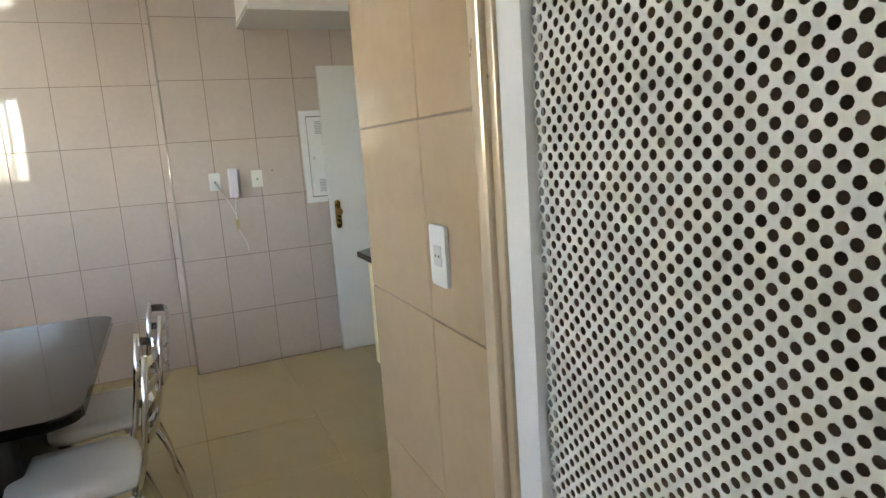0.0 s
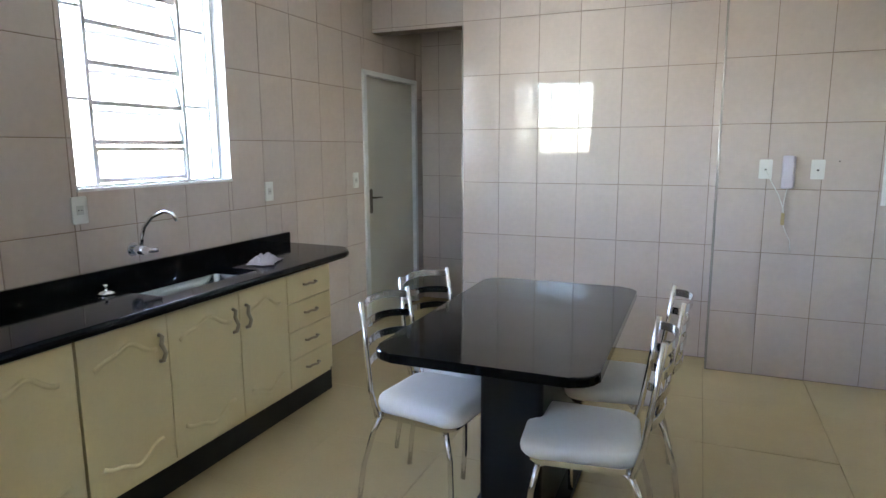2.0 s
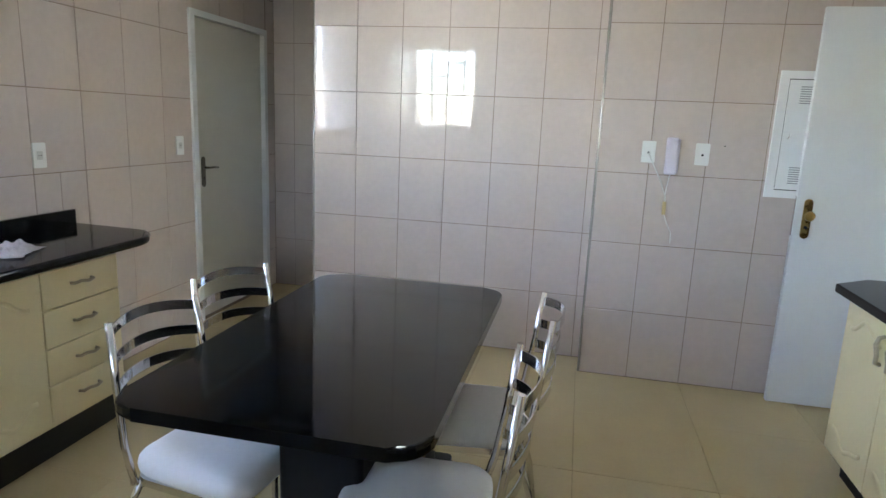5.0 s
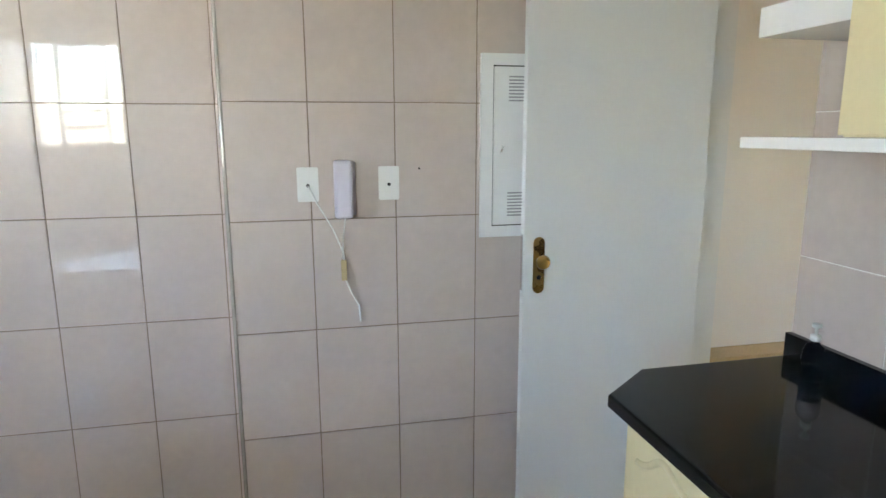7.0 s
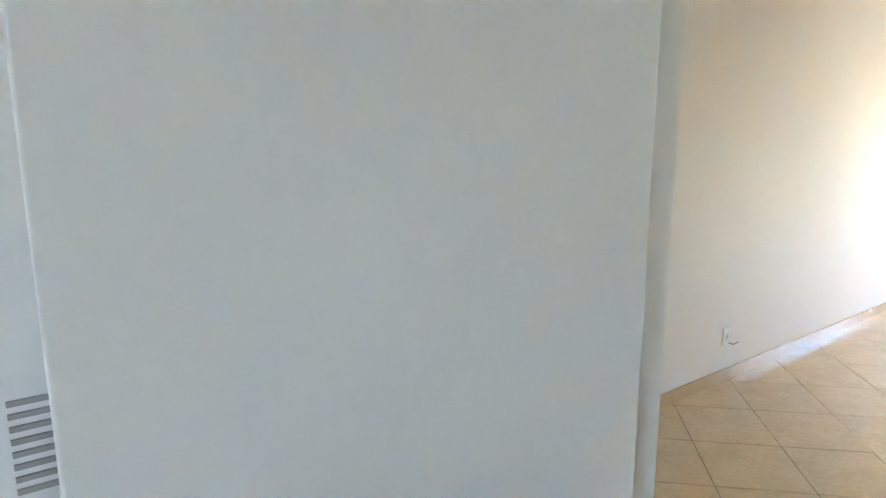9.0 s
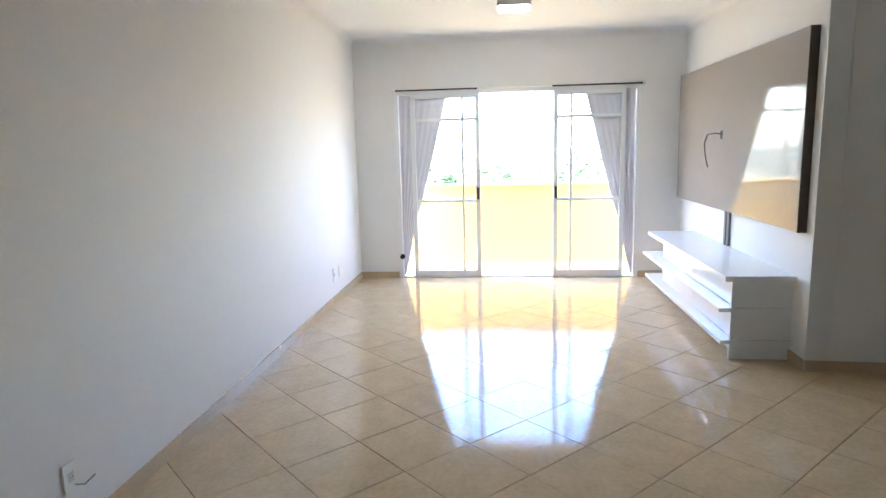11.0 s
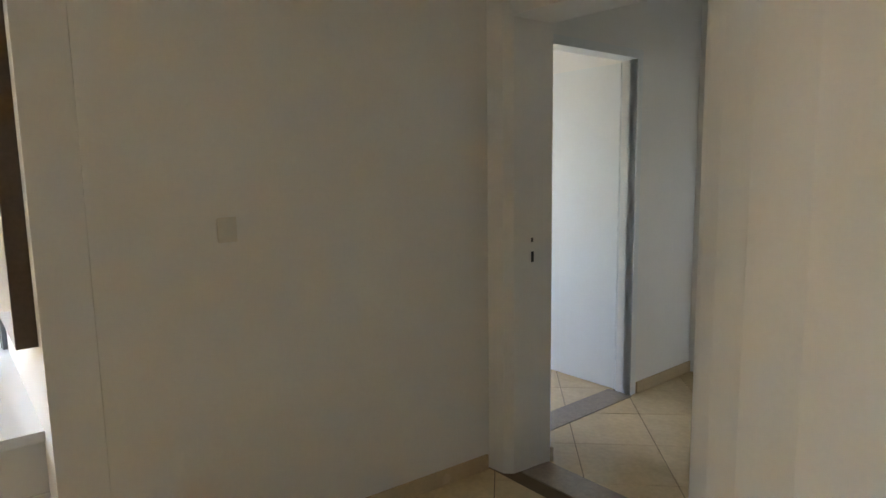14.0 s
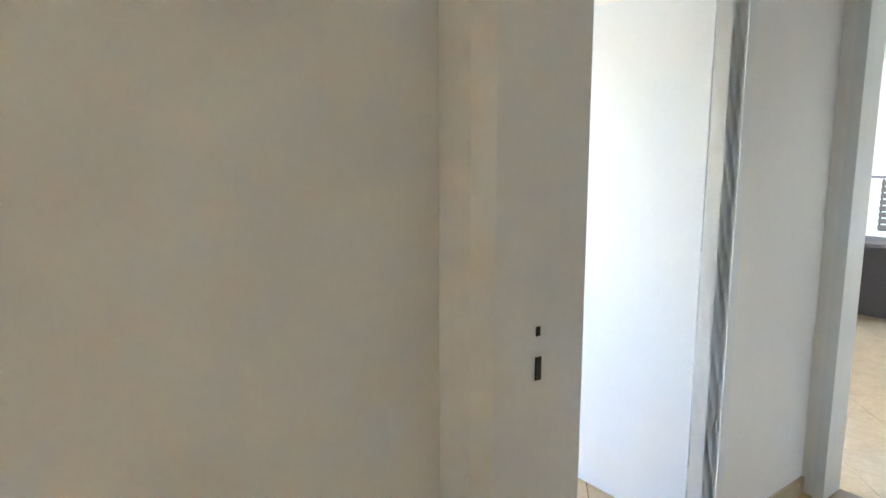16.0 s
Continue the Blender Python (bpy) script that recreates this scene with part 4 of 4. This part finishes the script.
uc = thing("wall_cabinet", "cream wall cabinet standing on the white shelf", "cabinet")
part("body", box(3.14, 2.7, 1.516, KE - 0.002, 4.37, 2.25, 0.002), M_CREAM, uc)
for k in range(4):
    part("door", box(3.122, 2.704 + k * 0.4165, 1.52, 3.1385, 2.704 + (k + 1) * 0.4165 - 0.004, 2.246, 0.002), M_CREAM, uc)
sh2 = thing("end_shelf", "white end shelf beside the wall cabinet", "shelf")
part("board", box(3.13, 4.372, 1.735, KE, 4.62, 1.80, 0.002), M_LACQ, sh2)

# ---- perforated screen ----
scr = thing("perforated_screen", "white metal door with perforated sheet beside the tiled pier", "screen door")
bm = bmesh.new()
P = 0.0245
R = 0.0063
ya, yb, za, zb = 0.56, 1.735, 0.08, 2.50
verts, faces, seen = [], [], {}


def sheet_point(x, y, z):
    key = (round(x * 1e4), round(y * 1e5), round(z * 1e5))
    if key not in seen:
        seen[key] = len(verts)
        verts.append((x, y, z))
    return seen[key]


ny, nz = int((yb - ya) / (P / 2)), int((zb - za) / (P / 2))
for i in range(ny):
    for j in range(nz):
        if (i + j) % 2:
            continue
        cy, cz = ya + (i + 1) * P / 2, za + (j + 1) * P / 2
        outer, inner, deep = [], [], []
        for k in range(8):
            c, s = math.cos(radians(45 * k)), math.sin(radians(45 * k))
            q = (P / 2) / (abs(c) + abs(s))
            outer.append(sheet_point(0, cy + q * c, cz + q * s))
            inner.append(sheet_point(0, cy + R * c, cz + R * s))
            deep.append(sheet_point(0.0015, cy + R * c, cz + R * s))
        for k in range(8):
            n = (k + 1) % 8
            faces.append((outer[k], outer[n], inner[n], inner[k]))
            faces.append((inner[k], inner[n], deep[n], deep[k]))
me = bpy.data.meshes.new("sheet")
me.from_pydata(verts, [], faces)
me.materials.append(M_LATTICE)
sheet = new("sheet", me)
sheet.parent = scr
sheet.matrix_basis = pose(2.285, 0, 0)
bm = bmesh.new()
for b in ((2.268, ya - 0.04, 0.02, 2.30, ya + 0.017, 2.56), (2.268, yb - 0.003, 0.02, 2.30, yb + 0.062, 2.56), (2.268, ya, 0.02, 2.30, yb, 0.097), (2.268, ya, zb - 0.02, 2.30, yb, 2.56)):
    add_box(bm, *b)
part("frame", bm, M_ALU, scr)
cas = bmesh.new()
add_box(cas, 2.262, 1.800, 0, 2.30, 1.822, CZ, 0.003)
add_box(cas, 2.250, 1.822, 0, 2.2999, 1.859, CZ, 0.007)
setting("screen_casing", cas, M_CASING, "beige aluminium casing of the screen", "casing")

# ---- small glass table at the kitchen corner ----
rt = thing("side_table", "small white square table with bowed edges, glass top and wicker shelf", "table", at=pose(0.35, 1.42, 0))


def bowed(h, bow, n=12):
    """Outline of a square of half side h whose sides bulge by bow."""
    side = [(-h + 2 * h * k / n, h + bow * (1 - (2 * k / n - 1) ** 2)) for k in range(n)]
    return [(x, y) for x, y in side] + [(y, -x) for x, y in side] + [(-x, -y) for x, y in side] + [(-y, x) for x, y in side]


bm = bmesh.new()
rings = [[bm.verts.new((x, y, z)) for x, y in bowed(q, w)] for q, w, z in ((0.285, 0.02, 0.775), (0.285, 0.02, 0.80), (0.24, 0.017, 0.80), (0.24, 0.017, 0.775))]
for i in range(4):
    a, c = rings[i], rings[(i + 1) % 4]
    for k in range(len(a)):
        bm.faces.new((a[k], a[(k + 1) % len(a)], c[(k + 1) % len(a)], c[k]))
part("rim", bm, M_LACQ, rt)
part("glass_top", prism(bowed(0.239, 0.017)[::-1], 0.788, 0.796), M_GLASS, rt).visible_shadow = False
for sx, sy in ((1, 1), (1, -1), (-1, 1), (-1, -1)):
    part("leg", tube([(0.255 * sx, 0.255 * sy, 0.775), (0.225 * sx, 0.225 * sy, 0.4), (0.255 * sx, 0.255 * sy, 0.0)], 0.016, 8), M_LACQ, rt)
    part("rail", tube([(0.24 * sx, 0.24 * sy, 0.72), (0.0, 0.0, 0.66)], 0.010, 8), M_LACQ, rt)
bm = bmesh.new()
for k in range(16):
    y = -0.20 + 0.4 * k / 15
    add_box(bm, -0.21, y - 0.011, 0.44 + 0.006 * (k % 2), 0.21, y + 0.011, 0.455 + 0.006 * (k % 2))
part("wicker_shelf", bm, M_WICKER, rt, "woven honey-coloured wicker shelf")

# ---- lamps ----
def lit_diffuser(name, strength):
    m = bpy.data.materials.new(name)
    m.use_nodes = True
    bs = m.node_tree.nodes["Principled BSDF"]
    bs.inputs["Base Color"].default_value = (0.9, 0.95, 0.92, 1)
    bs.inputs["Emission Color"].default_value = (0.9, 1.0, 0.95, 1)
    bs.inputs["Emission Strength"].default_value = strength
    return m


def ceiling_light(label, x, y, s, mat):
    t = thing("ceiling_light", label, "ceiling light", at=pose(x, y, CZ))
    part("frame", prism(rounded(-s, -s, s, s, 0.012), -0.045, 0, 0.004), M_ALU, t)
    part("diffuser", box(-s + 0.015, -s + 0.015, -0.050, s - 0.015, s - 0.015, -0.0455), mat, t)


ceiling_light("square lit surface ceiling light in the living room", 10.12, 5.03, 0.145, lit_diffuser("lit_living_diffuser", 2.6))
ceiling_light("square lit surface ceiling light in the kitchen", 0.84, 5.04, 0.14, lit_diffuser("lit_kitchen_diffuser", 0.5))

# ---- television wall ----
tv = thing("media_panel", "large glossy greige television panel with dark wooden edge", "wall panel")
TX0, TX1, TZ0, TZ1 = 8.65, 11.56, 0.925, 2.25
part("face", box(TX0 + 0.004, LTV + 0.045, TZ0 + 0.004, TX1 - 0.004, LTV + 0.062, TZ1 - 0.004, 0.001), M_TVPANEL, tv)
bm = bmesh.new()
for b in ((TX0, LTV, TZ0, TX0 + 0.02, LTV + 0.0605, TZ1), (TX1 - 0.02, LTV, TZ0, TX1, LTV + 0.0605, TZ1), (TX0 + 0.02, LTV, TZ0, TX1 - 0.02, LTV + 0.0445, TZ0 + 0.02), (TX0 + 0.02, LTV, TZ1 - 0.02, TX1 - 0.02, LTV + 0.0445, TZ1)):
    add_box(bm, *b)
part("edge", bm, M_TVEDGE, tv, "dark brown wooden edge")
part("outlet", box(10.16, LTV + 0.062, 1.555, 10.21, LTV + 0.068, 1.63, 0.002), M_DARK, tv, "black cable outlet")
part("cable", tube([(10.185, LTV + 0.068, 1.60), (10.20, LTV + 0.11, 1.61), (10.36, LTV + 0.13, 1.60), (10.47, LTV + 0.12, 1.52), (10.50, LTV + 0.10, 1.42), (10.44, LTV + 0.09, 1.30)], 0.005, 6), M_DARK, tv, "black hanging cable")
cd = thing("cable_duct", "grey aluminium cable duct between panel and rack", "cable duct")
part("duct", box(10.02, LTV, 0.612, 10.14, LTV + 0.022, 0.925, 0.002), M_DUCT, cd)
part("groove", box(10.065, LTV + 0.022, 0.613, 10.095, LTV + 0.025, 0.924), M_DARK, cd)
rk = thing("tv_rack", "low white lacquered rack with layered shelves and drawers", "rack")
R0, R1 = 8.74, 11.07
part("top", box(R0, LTV, 0.572, R1, 3.60, 0.61, 0.002), M_LACQ, rk)
part("side", box(R0 + 0.035, LTV, 0.0, R0 + 0.06, 3.54, 0.572), M_LACQ, rk)
part("side", box(R1 - 0.33, LTV, 0.0, R1 - 0.305, 3.50, 0.572), M_LACQ, rk)
part("middle_shelf", box(R0 + 0.02, LTV, 0.352, R1 + 0.09, 3.63, 0.378, 0.002), M_LACQ, rk)
part("bottom_shelf", box(R0 + 0.02, LTV, 0.115, R1 + 0.06, 3.61, 0.143, 0.002), M_LACQ, rk)
part("back", box(R0 + 0.06, LTV, 0.143, R1 - 0.33, LTV + 0.012, 0.572), M_LACQ, rk)
for k in range(2):
    xa = R0 + 0.063 + k * 0.98
    part("drawer_front", box(xa, 3.50, 0.384, xa + 0.972, 3.518, 0.566, 0.002), M_LACQ, rk)
    part("drawer_front", box(xa, 3.50, 0.149, xa + 0.972, 3.518, 0.346, 0.002), M_LACQ, rk)
part("plinth", box(R0 + 0.06, LTV + 0.02, 0.0, R1 - 0.33, 3.46, 0.115), M_LACQ, rk)

# ---- study ----
desk = thing("desk", "dark grey wooden desk against the study wall", "desk", at=pose(0.30, -0.10, 0))
part("top", box(8.60, -4.35, 0.715, 9.60, -3.78, 0.745, 0.002), M_DESK, desk)
part("side", box(9.57, -4.35, 0, 9.60, -3.78, 0.715, 0.002), M_DESK, desk)
part("side", box(8.60, -4.35, 0, 8.63, -3.78, 0.715, 0.002), M_DESK, desk)
part("back", box(8.63, -4.34, 0, 9.57, -4.32, 0.715), M_DESK2, desk)
sp = thing("slatted_panel", "dark grey slatted panel over the desk", "wall panel", at=pose(0.05, 0, 0))
part("backing", box(8.60, -4.449, 0.80, 9.50, -4.435, 1.27), M_DESK, sp)
for k in range(8):
    part("slat", box(8.60, -4.435, 0.815 + k * 0.057, 9.50, -4.415, 0.855 + k * 0.057), M_DESK2, sp)
    part("groove_strip", box(8.62, -4.434, 0.857 + k * 0.057, 9.48, -4.428, 0.868 + k * 0.057), M_ALU, sp)
wall_plate("white socket plate on the slatted panel", pose(9.05, -4.412, 0.95) @ pose(0, 0, 0, 0, 0, 180) @ pose(0, 0, 0, 0, 90, 0))
# White panel added to stand in for the bright area over the desk.
wb = thing("white_board", "large glossy white panel put for the bright area over the desk", "board")
part("board", box(7.6, -4.449, 1.30, 10.1, -4.425, 2.60, 0.002), M_LACQ, wb)
part("lower_edge", box(7.6, -4.449, 1.275, 10.1, -4.42, 1.299, 0.001), M_DUCT, wb)


# ---- wall tiles, last ----
tile_cache = {}


def tile_mesh(w, h, mat):
    key = (round(w, 4), round(h, 4), mat.name)
    if key not in tile_cache:
        bm = bmesh.new()
        c, t = 0.0015, 0.004
        lo = [bm.verts.new(p) for p in ((0, 0, 0), (w, 0, 0), (w, h, 0), (0, h, 0))]
        md = [bm.verts.new(p) for p in ((0, 0, t - c), (w, 0, t - c), (w, h, t - c), (0, h, t - c))]
        hi = [bm.verts.new(p) for p in ((c, c, t), (w - c, c, t), (w - c, h - c, t), (c, h - c, t))]
        for i in range(4):
            j = (i + 1) % 4
            bm.faces.new((lo[i], lo[j], md[j], md[i]))
            bm.faces.new((md[i], md[j], hi[j], hi[i]))
        bm.faces.new(hi)
        me = bpy.data.meshes.new("tile")
        bm.to_mesh(me)
        bm.free()
        me.materials.append(mat)
        tile_cache[key] = me
    return tile_cache[key]


def tile_field(parent, origin, u, v, w, h, pu, pv, u_off, v_off, skip=(), mat=None, gap=0.0035, name="tile"):
    """Tiles over a rectangle w by h from origin, along the unit vectors u and v; the tile faces come out along u x v.
    u_off, v_off: where the first joint lies. skip: rectangles (u0, v0, u1, v1) left open."""
    u, v = Vector(u), Vector(v)
    nrm = u.cross(v)
    rot = Matrix((u, v, nrm)).transposed().to_4x4()
    mat = mat or M_TILE
    us = [0.0] + [a for a in [u_off + k * pu for k in range(-1, 80)] if 0.02 < a < w - 0.02] + [w]
    vs = [0.0] + [a for a in [v_off + k * pv for k in range(-1, 80)] if 0.02 < a < h - 0.02] + [h]

    def put(a, b, c, d):
        if b - a < 0.012 or d - c < 0.012:
            return
        ob = new(name, tile_mesh(b - a - gap, d - c - gap, mat))
        p = Vector(origin) + u * (a + gap / 2) + v * (c + gap / 2) - nrm * 0.004
        jig = rnd.uniform(-0.0006, 0.0003)
        tilt = pose(0, 0, 0, rnd.uniform(-0.07, 0.07), rnd.uniform(-0.07, 0.07), 0)
        ob.matrix_basis = Matrix.Translation(p + nrm * jig) @ rot @ tilt
        ob.parent = parent

    for a, b in zip(us, us[1:]):
        for c, d in zip(vs, vs[1:]):
            cells = [(a, b, c, d)]
            for s0, t0, s1, t1 in skip:
                nxt = []
                for A, B, C, D in cells:
                    if B <= s0 + 1e-6 or A >= s1 - 1e-6 or D <= t0 + 1e-6 or C >= t1 - 1e-6:
                        nxt.append((A, B, C, D))
                        continue
                    if A < s0:
                        nxt.append((A, s0, C, D))
                    if B > s1:
                        nxt.append((s1, B, C, D))
                    if C < t0:
                        nxt.append((max(A, s0), min(B, s1), C, t0))
                    if D > t1:
                        nxt.append((max(A, s0), min(B, s1), t1, D))
                cells = nxt
            for cell in cells:
                put(*cell)


X, Y, Z = (1, 0, 0), (0, 1, 0), (0, 0, 1)
NX, NY = (-1, 0, 0), (0, -1, 0)
VO = 0.004
tile_field(wall_north, (0, KFL, 0), X, Z, KCOL, CZ, TW, TH, 0.0, VO)
tile_field(wall_north, (KCOL, KFR, 0), X, Z, KE - KCOL, CZ, TW, TH, 2.129 - KCOL, VO)
tile_field(wall_alcove, (KW, 6.75, 0), X, Z, -KW, CZ, TW, TH, 0.18, VO)
tile_field(wall_alcove, (KW, KFL, 2.41), X, Z, -KW, CZ - 2.41, TW, TH, 0.18, VO + 6 * TH - 2.41)
tile_field(wall_west, (KW, KS, 0), Y, Z, 6.75 - KS, CZ, 0.325, TH, 2.720 - KS - 9 * 0.325 + 0.65, -0.085, mat=M_TILE,
           skip=((WY0 - KS, WZ0, WY1 - KS, WZ1), (5.60 - KS, -1, 6.61 - KS, 2.11), (1.985 - KS, -1, 2.41 - KS, 3), (0.98 - KS, -1, 4.5 - KS, 0.85)))
tile_field(wall_pillar, (-0.54, 1.985, 0.85), Y, Z, 0.425, CZ - 0.85, 0.325, TH, 0.256, 4 * TH - 0.085 - 0.85)
tile_field(wall_pillar, (-0.54, 2.41, 0.85), NX, Z, -KW - 0.54, CZ - 0.85, 0.325, TH, 0.0, 4 * TH - 0.085 - 0.85)
tile_field(wall_pillar, (KW, 1.985, 0.85), X, Z, -KW - 0.54, CZ - 0.85, 0.325, TH, 0.0, 4 * TH - 0.085 - 0.85)
# Only the west face takes the light-tinted tan; the north face stays beige.
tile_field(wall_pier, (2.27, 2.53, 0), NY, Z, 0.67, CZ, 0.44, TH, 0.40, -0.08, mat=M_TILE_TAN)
tile_field(wall_pier, (KE, 2.53, 0), NX, Z, KE - 2.27, CZ, 0.44, TH, 0.40, -0.08)
tile_field(wall_east, (KE, 4.83, 0), NY, Z, 4.83 - 2.53, CZ, TW, TH, 0.30, -0.045)

setting('corner_bead', tube([(KCOL + 0.001, KFR + 0.001, 0), (KCOL + 0.001, KFR + 0.001, CZ)], 0.007, 12), M_BEAD, 'glossy beige corner bead of the tiled wall step', 'trim')
setting('corner_bead', tube([(0.001, KFL + 0.001, 0), (0.001, KFL + 0.001, 2.41)], 0.007, 12), M_BEAD, 'glossy beige corner bead at the alcove', 'trim')
# trim at the step of the end wall
setting("trim_step", box(KCOL - 0.001, KFR - 0.002, 0, KCOL + 0.004, KFL, CZ), M_TILE, "tiled side of the wall step", "trim")
setting("trim_alcove", box(-0.004, KFL, 0, 0.0, 6.75, CZ), M_TILE, "tiled alcove side", "trim")

# kitchen floor tiles
for (a, b, c, d) in ((KW, KE, KS, KFR), (KW, KCOL, KFR, KFL), (KW, 0.0, KFL, 6.75)):
    tile_field(floor_kitchen, (a, c, 0), X, Y, b - a, d - c, 0.60, 0.60, (0.03 - a) % 0.6, (5.0 - c) % 0.6, mat=M_KFLOOR, gap=0.001)


# diagonal floor tiles
def clip(poly, a, b, c):
    """The part of the polygon where a x + b y <= c."""
    out = []
    for p, q in zip(poly, poly[1:] + poly[:1]):
        dp, dq = a * p[0] + b * p[1] - c, a * q[0] + b * q[1] - c
        if dp <= 0:
            out.append(p)
        if dp * dq < 0:
            t = dp / (dp - dq)
            out.append((p[0] + (q[0] - p[0]) * t, p[1] + (q[1] - p[1]) * t))
    return out


D = 0.60                                            # diagonal of a 42 cm tile
full_tile = None


def diagonal_floor(parent, regions, cx, cy):
    global full_tile
    h = D / 2 - 0.0028
    made = 0
    rest = bmesh.new()
    for (ax, bx, ay, by) in regions:
        i0, i1 = int((ax - cx) / (D / 2)) - 2, int((bx - cx) / (D / 2)) + 2
        j0, j1 = int((ay - cy) / (D / 2)) - 2, int((by - cy) / (D / 2)) + 2
        for i in range(i0, i1 + 1):
            for j in range(j0, j1 + 1):
                if (i + j) % 2 == 0:
                    continue
                x, y = cx + i * D / 2, cy + j * D / 2
                poly = [(x + h, y), (x, y + h), (x - h, y), (x, y - h)]
                p = poly
                for a, b, c in ((1, 0, bx), (-1, 0, -ax), (0, 1, by), (0, -1, -ay)):
                    p = clip(p, a, b, c) if p else p
                if len(p) < 3:
                    continue
                area = abs(sum(q[0] * r[1] - r[0] * q[1] for q, r in zip(p, p[1:] + p[:1]))) / 2
                if area < 0.0004:
                    continue
                z = rnd.uniform(-0.0006, 0.0004)
                if made >= 300:
                    add_prism(rest, p, -0.004, z)
                    continue
                made += 1
                if len(p) == 4 and abs(area - 2 * h * h) < 1e-4:
                    if full_tile is None:
                        full_tile = mesh_of("floor_tile", add_prism(bmesh.new(), [(h, 0), (0, h), (-h, 0), (0, -h)], -0.004, 0.0), M_LFLOOR)
                    ob = new("floor_tile", full_tile)
                else:
                    ob = new("floor_tile", mesh_of("floor_tile", add_prism(bmesh.new(), [(a - x, b - y) for a, b in p], -0.004, 0.0), M_LFLOOR))
                ob.matrix_basis = pose(x, y, z, rnd.uniform(-0.12, 0.12), rnd.uniform(-0.12, 0.12))
                ob.parent = parent
    if len(rest.verts):
        tagged(part("floor_tiles_far", rest, M_LFLOOR), "beige floor tiles of the side rooms", "floor tiles", kind="stuff")


diagonal_floor(floor_living, [(8.55, LE, LTV, LN), (5.0, 8.55, 1.35, LN), (7.34, 8.52, -0.73, 1.08), (KE2, 5.0, 1.9, LN), (8.66, 10.2, -0.73, 1.3), (7.0, 10.5, -4.45, -0.87), (10.2, 11.8, -0.73, 1.3)], 8.01, 5.315)
